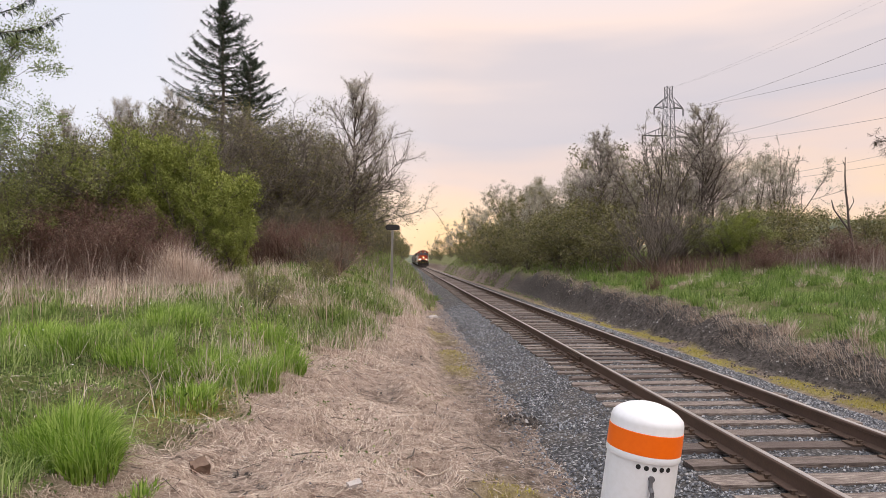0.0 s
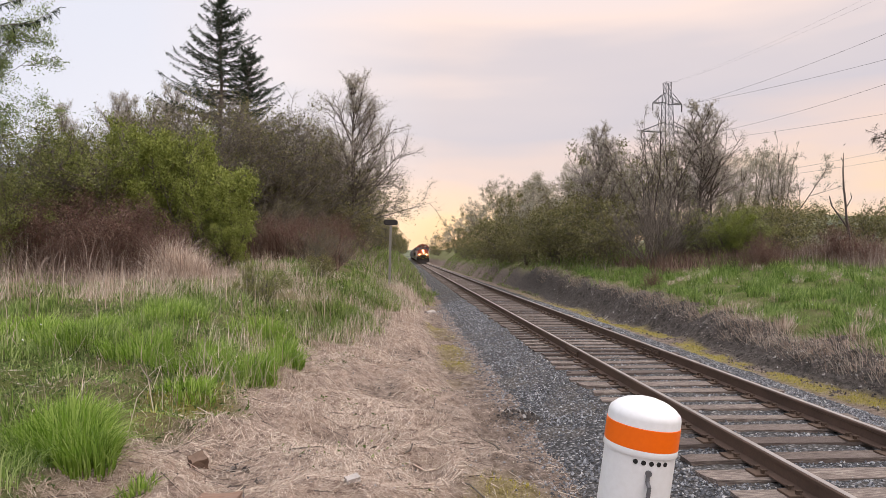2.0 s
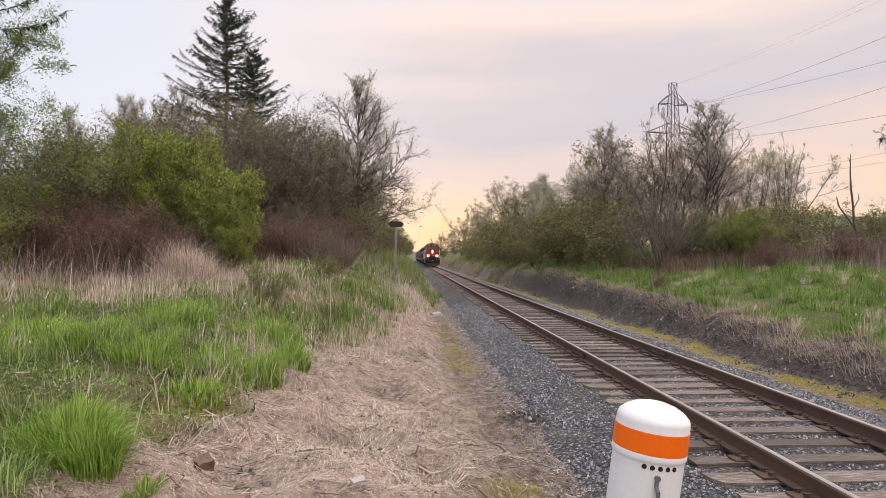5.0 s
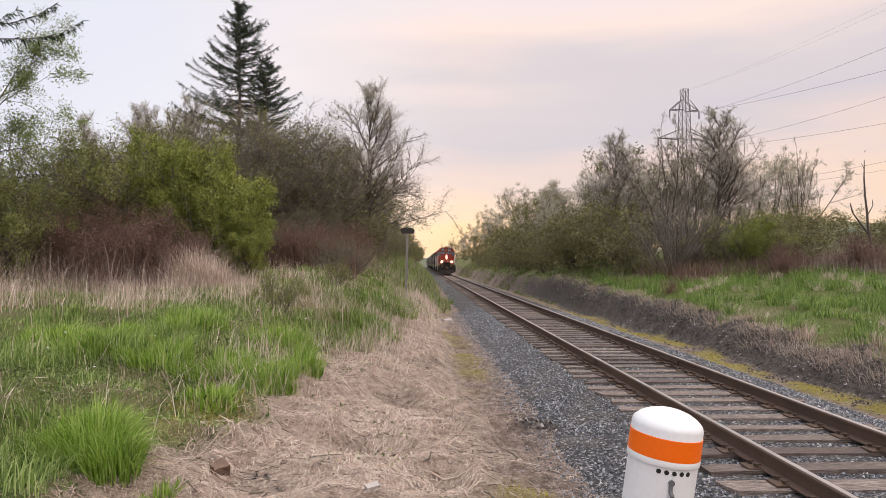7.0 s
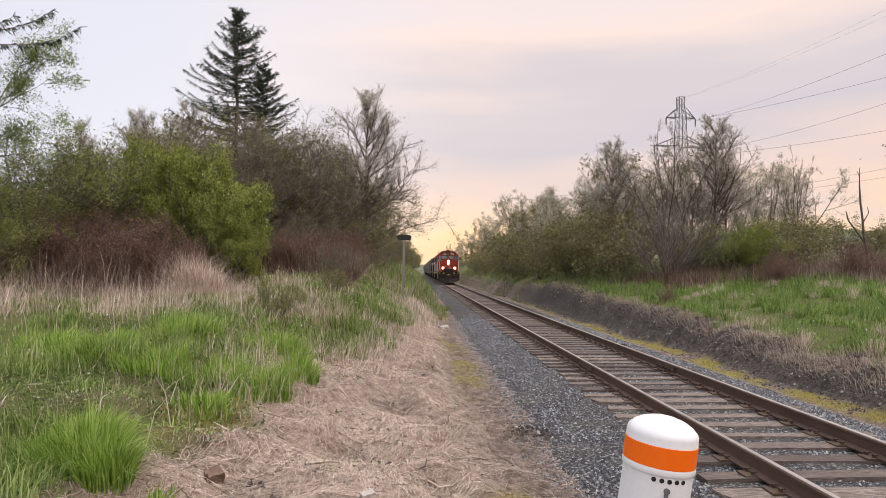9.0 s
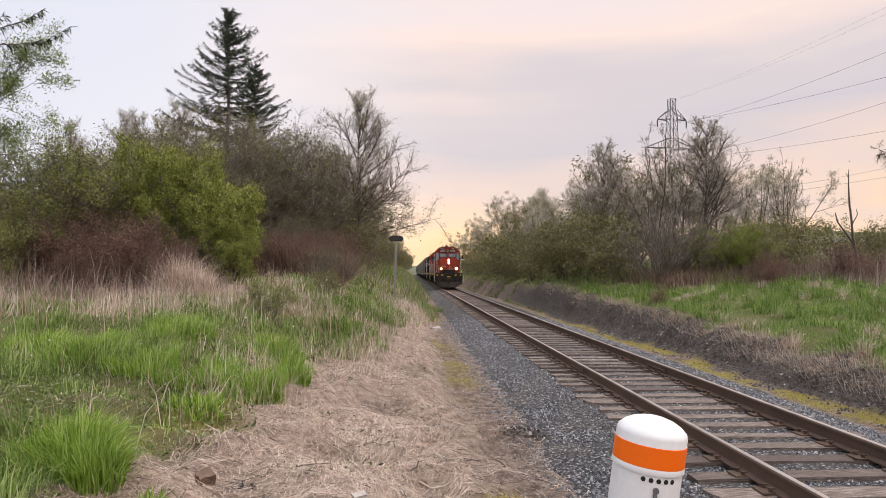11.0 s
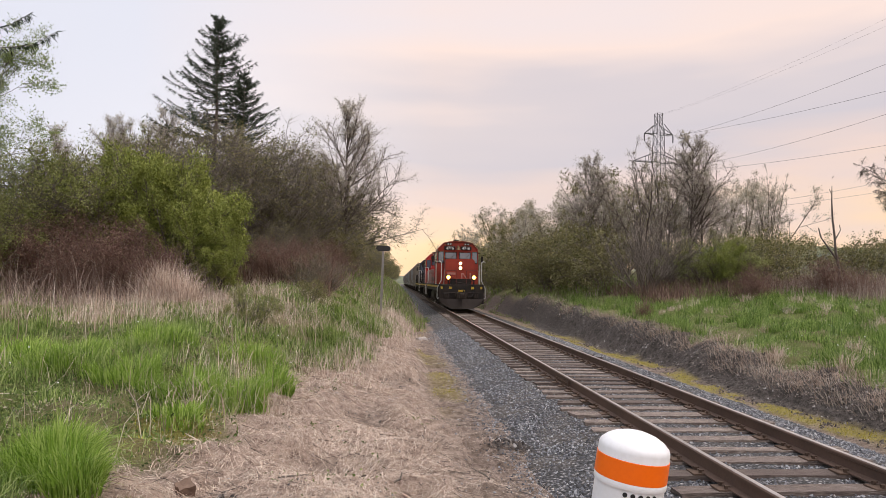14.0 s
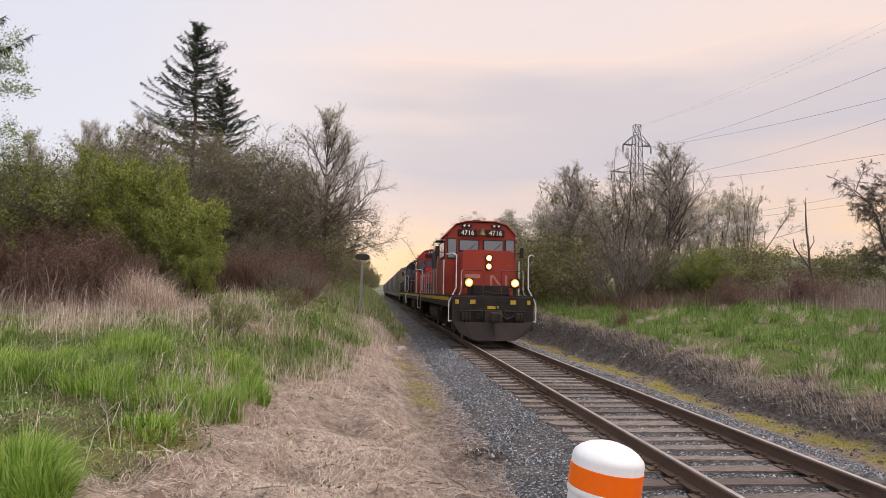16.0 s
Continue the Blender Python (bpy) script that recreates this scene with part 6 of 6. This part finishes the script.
def straw_bank():
    rng = np.random.default_rng(53)
    # flattened stems
    x, y = on_ground(330000, -4.6, 1.75, 3.2, 24, rng, 2.1)
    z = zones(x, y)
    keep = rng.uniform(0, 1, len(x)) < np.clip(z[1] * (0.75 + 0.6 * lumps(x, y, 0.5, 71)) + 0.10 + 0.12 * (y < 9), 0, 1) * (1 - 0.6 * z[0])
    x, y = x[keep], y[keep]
    n = len(x)
    az = -0.6 + 0.8 * lumps(x, y, 0.7, 72) * np.pi + rng.normal(size=n) * 0.8
    L = rng.uniform(0.02, 0.085, n) * rng.choice((1, 1, 1, 2.4), n)
    d = np.stack([np.cos(az), np.sin(az)], -1) * L[:, None]
    lift = 0.002 + 0.03 * rng.uniform(0, 1, n) ** 2
    w = 0.0015 * rng.uniform(0.5, 2.0, n) * np.interp(y, (4, 12, 30), (0.9, 1.4, 2.2)) * np.where(x > 0.5, 0.6, 1.0)
    a = np.stack([x, y, ground_z(x, y) + lift], -1)
    bx, by = x + d[:, 0], y + d[:, 1]
    b = np.stack([bx, by, ground_z(bx, by) + 0.002 + 0.055 * rng.uniform(0, 1, n) ** 2], -1)
    s = np.stack([-np.sin(az), np.cos(az), rng.normal(size=n) * 0.4], -1) * w[:, None]
    v = np.stack([a - s, a + s, b + s * 0.6, b - s * 0.6], 1).reshape(-1, 3)
    stuff(bulk("straw", v, np.arange(4 * n).reshape(-1, 4), M_STRAW), "flattened dry straw covering the bank", "straw")
    # broken twigs and thicker stems among the straw
    x, y = on_ground(1500, -3.6, 1.5, 3.6, 16, rng, 1.6)
    keep = zones(x, y)[0] < 0.6
    x, y = x[keep], y[keep]
    az, L = -0.5 + 1.0 * rng.normal(size=len(x)), rng.uniform(0.06, 0.34, len(x))
    bx, by = x + np.cos(az) * L, y + np.sin(az) * L
    a = np.stack([x, y, ground_z(x, y) + rng.uniform(0.008, 0.03, len(x))], -1)
    b = np.stack([bx, by, ground_z(bx, by) + rng.uniform(0.01, 0.07, len(x))], -1)
    r = rng.uniform(0.002, 0.006, len(x))
    dark = rng.uniform(0, 1, len(x)) < 0.6
    for k, mat, label in ((dark, M_DARKBARK, "dark broken twigs among the straw"), (~dark, M_STRAW, "pale broken stems among the straw")):
        v, f = spikes(a[k], b[k], r[k])
        stuff(bulk("dead_twigs", v, f, mat), label, "twigs")
    # standing dry grass along the edge of the turf
    x, y = on_ground(52000, -7, 1.2, 6, 32, rng, 1.0)
    edge = np.interp(y, (0, 4, 6, 9, 14, 22, 40), (-2.6, -2.5, -2.3, -2.0, -1.0, -0.3, 0.9))
    near = np.exp(-((x - edge + 0.15) / 0.7) ** 2) * sstep(7.0, 9.5, y) + (0.05 + 0.22 * sstep(11, 15, y)) * (x < edge)
    keep = rng.uniform(0, 1, len(x)) < near * sstep(-0.3, 0.4, lumps(x, y, 0.8, 73))
    x, y = x[keep], y[keep]
    h = rng.uniform(0.2, 0.62, len(x))
    stuff(blades("dry_grass", on_top(x, y), h, 0.0038, rng, M_STRAW, 0.9), "standing tan dry grass at the edge of the turf", "grass")


def stalks():
    rng = np.random.default_rng(54)
    # tan clump and grey dead stalks before the bushes
    P, H = [], []
    for cx, cy, r, hh, n in ((-6.4, 19.5, 0.7, 1.25, 1300), (-5.8, 18.8, 0.5, 0.8, 700), (-7.1, 20.0, 0.5, 0.9, 400)):
        a, q = rng.uniform(0, 2 * np.pi, n), np.sqrt(rng.uniform(0, 1, n)) * r
        P.append(np.stack([cx + q * np.cos(a), cy + q * np.sin(a)], -1))
        H.append(hh * rng.uniform(0.5, 1.2, n))
    P, H = np.concatenate(P), np.concatenate(H)
    stuff(blades("tan_grass", on_top(P[:, 0], P[:, 1]), H * (0.75 + 0.4 * lumps(P[:, 0], P[:, 1], 0.5, 86)), 0.0055, rng, M_STRAW, 0.75), "tall tan dry grass clump", "grass")
    x, y = on_ground(3600, -14, -1.2, 13, 24, rng)
    keep = (lumps(x, y, 1.4, 74) > 0.15) & (x < -1.0 - 0.35 * (y - 13)) | (rng.uniform(0, 1, len(x)) < 0.04)
    x, y = x[keep], y[keep]
    stuff(blades("dead_stalks", on_top(x, y), 0.6, 0.0055, rng, M_STRAW, 0.95, simple=True), "thin dead stalks standing in the grass", "stalks")
    x, y = on_ground(3800, -15, -7.0, 19.5, 24, rng)
    keep = lumps(x, y, 1.2, 78) > -0.1
    x, y = x[keep], y[keep]
    stuff(blades("dead_stalks", on_top(x, y), rng.uniform(0.3, 1.7, len(x)) * (0.8 + 0.4 * lumps(x, y, 0.8, 81)), 0.006, rng, M_BRAMBLE, 1.0), "brown tangle of dead stalks before the bushes", "stalks")
    x, y = on_ground(1500, -14, -5.5, 17.5, 21, rng)
    stuff(blades("dead_stalks", on_top(x, y), rng.uniform(0.4, 2.1, len(x)) * (0.8 + 0.4 * lumps(x, y, 0.9, 82)), 0.006, rng, M_REED, 1.0), "bleached stalks among the brown tangle", "stalks")
    x, y = on_ground(15000, -7.0, -0.9, 24, 42, rng)
    x = x + 0.03 * (y - 24)
    keep = (lumps(x, y, 1.6, 75) > 0.05) & (x < -2.4)
    x, y = x[keep], y[keep]
    stuff(blades("bramble_stems", on_top(x, y), rng.uniform(0.4, 1.5, len(x)), 0.016, rng, M_BRAMBLE, 0.6, simple=True), "russet bramble stems on the bank", "brambles")
    x, y = on_ground(15000, -14, -1.6, 13.5, 21, rng)
    keep = (lumps(x, y, 1.1, 93) + 0.5 * lumps(x, y, 0.4, 94) > 0.3) & (x < -1.0 - 0.22 * (y - 13))
    x, y = x[keep], y[keep]
    h = rng.uniform(0.15, 0.85, len(x)) * (0.7 + 0.6 * lumps(x, y, 0.7, 95))
    stuff(blades("dry_grass", on_top(x, y), h, 0.0045, rng, M_STRAW, 0.8), "pale dry grass in front of the thickets", "grass")
    # single white-grey hollow stems
    x, y = on_ground(70, -8.5, -1.2, 11, 17.5, rng)
    stuff(blades("pale_stems", on_top(x, y), rng.uniform(0.5, 1.0, len(x)), 0.007, rng, M_STRAW, 0.15), "pale upright dead stems", "stalks")
    # reeds over the right-hand bank
    x, y = on_ground(19000, 9.0, 34, 20, 34, rng)
    keep = (y > 22.5 + 1.6 * lumps(x, y, 2.4, 76) + 0.12 * np.abs(x - 18) + 5 * sstep(19, 13, x)) & (rng.uniform(0, 1, len(x)) < 0.08 + 0.92 * sstep(14, 20, x))
    x, y = x[keep], y[keep]
    h = rng.uniform(0.5, 1.5, len(x)) * np.interp(x, (9, 14, 20), (0.45, 0.6, 0.95)) * (0.85 + 0.35 * lumps(x, y, 1.3, 85))
    stuff(blades("reeds", on_top(x, y), h, 0.011, rng, M_REED, 0.28, simple=True), "grey-brown dead reeds behind the grass", "reeds")
    x, y = on_ground(8000, 10.5, 24, 28, 34, rng)
    stuff(blades("bramble_stems", on_top(x, y), rng.uniform(0.3, 0.9, len(x)), 0.016, rng, M_BRAMBLE, 0.6, simple=True), "purple-brown bramble stems under the bushes", "brambles")


def moss_tufts():
    rng = np.random.default_rng(59)
    x, y = on_ground(240000, -5.0, 7.6, 3.5, 30, rng, 1.5)
    keep = (zones(x, y)[3] > rng.uniform(0.05, 0.6, len(x))) & ((x > 6.55) | (x < 1.55))
    x, y = x[keep], y[keep]
    stuff(blades("moss", on_top(x, y), 0.035, 0.010, rng, leafy("yellow_moss", (0.22, 0.18, 0.03), (0.46, 0.40, 0.05), (0.70, 0.62, 0.12)), 1.0, simple=True), "bright yellow-green moss beside the ballast", "moss")


moss_tufts()
turf_left()
ground_cover()
turf_right()
bank_tufts()
far_turf()
straw_bank()
stalks()

# ---------------------------------------------------------------- stones, ties and fastenings
TIE_Y0, TIE_STEP, TIE_TOP = 1.07, 0.517, -0.178


def pebbles(name, x, y, z, size, rng, material, label, category):
    n = len(x)
    base = np.array([(1, 0, -0.6), (-1, 0, -0.6), (0, 1, -0.6), (0, -1, -0.6), (0.3, 0.2, 0.8), (-0.3, -0.2, 0.8)], float)
    tri = np.array([(0, 2, 4), (2, 1, 5), (1, 3, 5), (3, 0, 4), (2, 5, 4), (3, 4, 5)])
    v = base[None] * rng.uniform(0.55, 1.25, (n, 6, 1)) + rng.normal(size=(n, 6, 3)) * 0.22
    az = rng.uniform(0, 2 * np.pi, n)
    c, s = np.cos(az)[:, None], np.sin(az)[:, None]
    v = np.stack([v[..., 0] * c - v[..., 1] * s, v[..., 0] * s + v[..., 1] * c, v[..., 2] * 0.75], -1) * size[:, None, None]
    v += np.stack([x, y, z], -1)[:, None]
    f = (np.arange(n)[:, None, None] * 6 + tri[None]).reshape(-1, 3)
    return stuff(bulk(name, v.reshape(-1, 3), f, material), label, category)


def lay_stones():
    rng = np.random.default_rng(55)
    x, y = on_ground(70000, 1.35, 6.55, 3.4, 30, rng, 1.9)
    x = x + 0.17 * rng.normal(size=len(x)) * (x < 1.75)
    k = np.round((y - TIE_Y0) / TIE_STEP)
    on_tie = (np.abs(y - TIE_Y0 - k * TIE_STEP) < 0.125) & (np.abs(x - TRACK_X) < 1.32)
    on_rail = np.abs(np.abs(x - TRACK_X) - GAUGE / 2) < 0.10
    keep = ~(on_tie & (rng.uniform(0, 1, len(x)) > 0.03)) & ~on_rail
    x, y = x[keep], y[keep]
    z = np.where(x < 1.8, np.maximum(bed_z(x), ground_z(x, y)), bed_z(x)) + rng.uniform(-0.005, 0.022, len(x))
    lower = (np.abs(x - TRACK_X) < 1.3)
    z = np.where(lower, z - 0.012, z)
    size = rng.uniform(0.008, 0.019, len(x)) * np.interp(y, (4, 15, 34), (1, 1.15, 1.5))
    pebbles("ballast_stones", x, y, z, size, rng, M_STONE, "loose grey crushed stones of the track bed", "ballast")
    x, y = on_ground(12000, 6.7, 9.2, 6, 36, rng, 1.3)
    zz = zones(x, y)
    keep = (zz[0] < 0.5) & (zz[3] < rng.uniform(0.05, 0.7, len(x)))
    x, y = x[keep], y[keep]
    pebbles("soil_lumps", x, y, ground_z(x, y) + 0.003, rng.uniform(0.008, 0.03, len(x)) * rng.choice((1, 1, 1, 1.8), len(x)), rng, M_RUBBLE, "dark lumps of soil and cinder on the bank", "soil")
    x, y = on_ground(3500, -1.5, 1.7, 3.4, 26, rng, 1.5)
    pebbles("loose_pebbles", x, y, ground_z(x, y) + 0.004, rng.uniform(0.005, 0.014, len(x)), rng, M_STONE, "scattered pebbles on the dirt path", "pebbles")
    x, y = on_ground(2600, -3.0, 1.5, 4, 22, rng, 1.5)
    keep = (zones(x, y)[1] < 0.35) & (lumps(x, y, 0.6, 83) > 0.35) & (x < 0.5) & (zones(x, y)[0] < 0.5)
    x, y = x[keep], y[keep]
    pebbles("earth_clods", x, y, ground_z(x, y) + 0.008, rng.uniform(0.015, 0.05, len(x)), rng, M_RUBBLE, "dark earth clods showing through the straw", "soil")
    x, y = 1.48 + 0.16 * rng.normal(size=90), 8.85 + 0.14 * rng.normal(size=90)
    pebbles("soil_heap", x, y, ground_z(x, y) + 0.03 + 0.05 * np.exp(-((x - 1.48) ** 2 + (y - 8.85) ** 2) / 0.02), rng.uniform(0.015, 0.045, 90), rng, M_RUBBLE, "small heap of dark soil at the ballast edge", "soil")
    x, y = np.concatenate([rng.uniform(-9, -1.5, 60), rng.uniform(8.8, 18, 90)]), rng.uniform(8, 24, 150)
    pebbles("white_flowers", x, y, ground_z(x, y) + 0.16, np.full(150, 0.017), rng, M_PLASTIC, "tiny white flower heads in the grass", "flowers")


lay_stones()


def rough_tie(seed):
    rng = np.random.default_rng(seed)
    bm = bmesh.new()
    box(bm, (-1.31, -0.115, -0.18), (1.31, 0.115, 0.0))
    bmesh.ops.bisect_plane(bm, geom=bm.verts[:] + bm.edges[:] + bm.faces[:], plane_co=(0.3, 0, 0), plane_no=(1, 0.2, 0))
    bmesh.ops.bisect_plane(bm, geom=bm.verts[:] + bm.edges[:] + bm.faces[:], plane_co=(-0.9, 0, 0), plane_no=(1, -0.3, 0))
    bmesh.ops.bisect_plane(bm, geom=bm.verts[:] + bm.edges[:] + bm.faces[:], plane_co=(0, 0.03, 0), plane_no=(0.02, 1, 0))
    for v in bm.verts:
        v.co += Vector((rng.normal() * 0.03 * (abs(v.co.x) > 1.2), rng.normal() * 0.008, rng.normal() * 0.006))
    me = bpy.data.meshes.new("tie")
    bm.to_mesh(me)
    bm.free()
    me.materials.append(M_TIE)
    return me


def lay_ties():
    rng = np.random.default_rng(56)
    kinds = [rough_tie(s) for s in range(6)]
    bm = bmesh.new()
    box(bm, (-0.18, -0.095, -0.003), (0.18, 0.095, 0.016), 0.004)
    for sx in (-0.10, 0.10):
        for sy in (-0.06, 0.06):
            box(bm, (sx - 0.013, sy - 0.013, 0.01), (sx + 0.013, sy + 0.013, 0.045))
            box(bm, (sx - (0.035 if sx > 0 else 0.013), sy - 0.016, 0.036), (sx + (0.013 if sx > 0 else 0.035), sy + 0.016, 0.05))
    plate = bpy.data.meshes.new("tie_plate")
    bm.to_mesh(plate)
    bm.free()
    plate.materials.append(M_PLATE)
    for k in range(-16, 150):
        ob = new("tie", kinds[int(rng.integers(0, 6))])
        ob.parent = TRACK
        y = TIE_Y0 + k * TIE_STEP + rng.normal() * 0.012
        ob.matrix_basis = pose(rng.normal() * 0.03, y, TIE_TOP + rng.normal() * 0.004, 0, 0, rng.normal() * 0.7 + (180 if rng.uniform() < 0.5 else 0))
        if -6 < k < 75:
            for s in (-1, 1):
                p = new("tie_plate", plate)
                p.parent = TRACK
                p.matrix_basis = pose(s * GAUGE / 2, y, TIE_TOP + 0.004)
    y = TIE_Y0 + np.arange(150, 700) * TIE_STEP
    v0 = np.array([(-1.3, -0.11, -0.1), (1.3, -0.11, -0.1), (1.3, 0.11, -0.1), (-1.3, 0.11, -0.1), (-1.3, -0.11, 0), (1.3, -0.11, 0), (1.3, 0.11, 0), (-1.3, 0.11, 0)])
    f0 = np.array([(4, 5, 6, 7), (0, 1, 5, 4), (1, 2, 6, 5), (2, 3, 7, 6), (3, 0, 4, 7)])
    V = v0[None] + np.stack([np.zeros_like(y), y, np.full_like(y, TIE_TOP)], -1)[:, None]
    F = (np.arange(len(y))[:, None, None] * 8 + f0[None]).reshape(-1, 4)
    far = bulk("far_ties", V.reshape(-1, 3), F, M_TIE, TRACK)
    tagged(far, "rows of far weathered ties", kind="stuff")
    # joint bars
    for s in (-1, 1):
        bm = bmesh.new()
        for q in (-1, 1):
            box(bm, (s * GAUGE / 2 + q * 0.026 - 0.014, 12.25, -0.15), (s * GAUGE / 2 + q * 0.026 + 0.014, 13.15, -0.05), 0.006)
            for i in range(6):
                yy = 12.33 + i * 0.148
                rod(bm, (s * GAUGE / 2 + q * 0.035, yy, -0.098), (s * GAUGE / 2 + q * 0.07, yy, -0.098), 0.02, seg=6)
        part("joint_bar", bm, M_PLATE, TRACK, "rusty bolted bar joining two rails")


lay_ties()


def motions():
    """The train rolls towards the camera at an even speed; wheels turn with it."""
    for t, back in TRAIN:
        far = FRONT_AT_END + SPEED * 16 + back
        walk(t, [(0.0, pose(TRACK_X, far, 0.004)), (8.0, pose(TRACK_X, far - SPEED * 8, 0.004)), (16.0, pose(TRACK_X, far - SPEED * 16, 0.004))])
        for k in t.animation_data.action.layers[0].strips[0].channelbag(t.animation_data.action_slot).fcurves:
            for p in k.keyframe_points:
                p.interpolation = "LINEAR"
    step = 2 / 30
    for w in AXLES:
        r, (x, y, z) = w.location.z, w.location
        rows = [(i * step, pose(x, y, z, math.degrees(i * step * SPEED / r) % 360, 0, 0)) for i in range(241)]
        walk(w, rows)


motions()
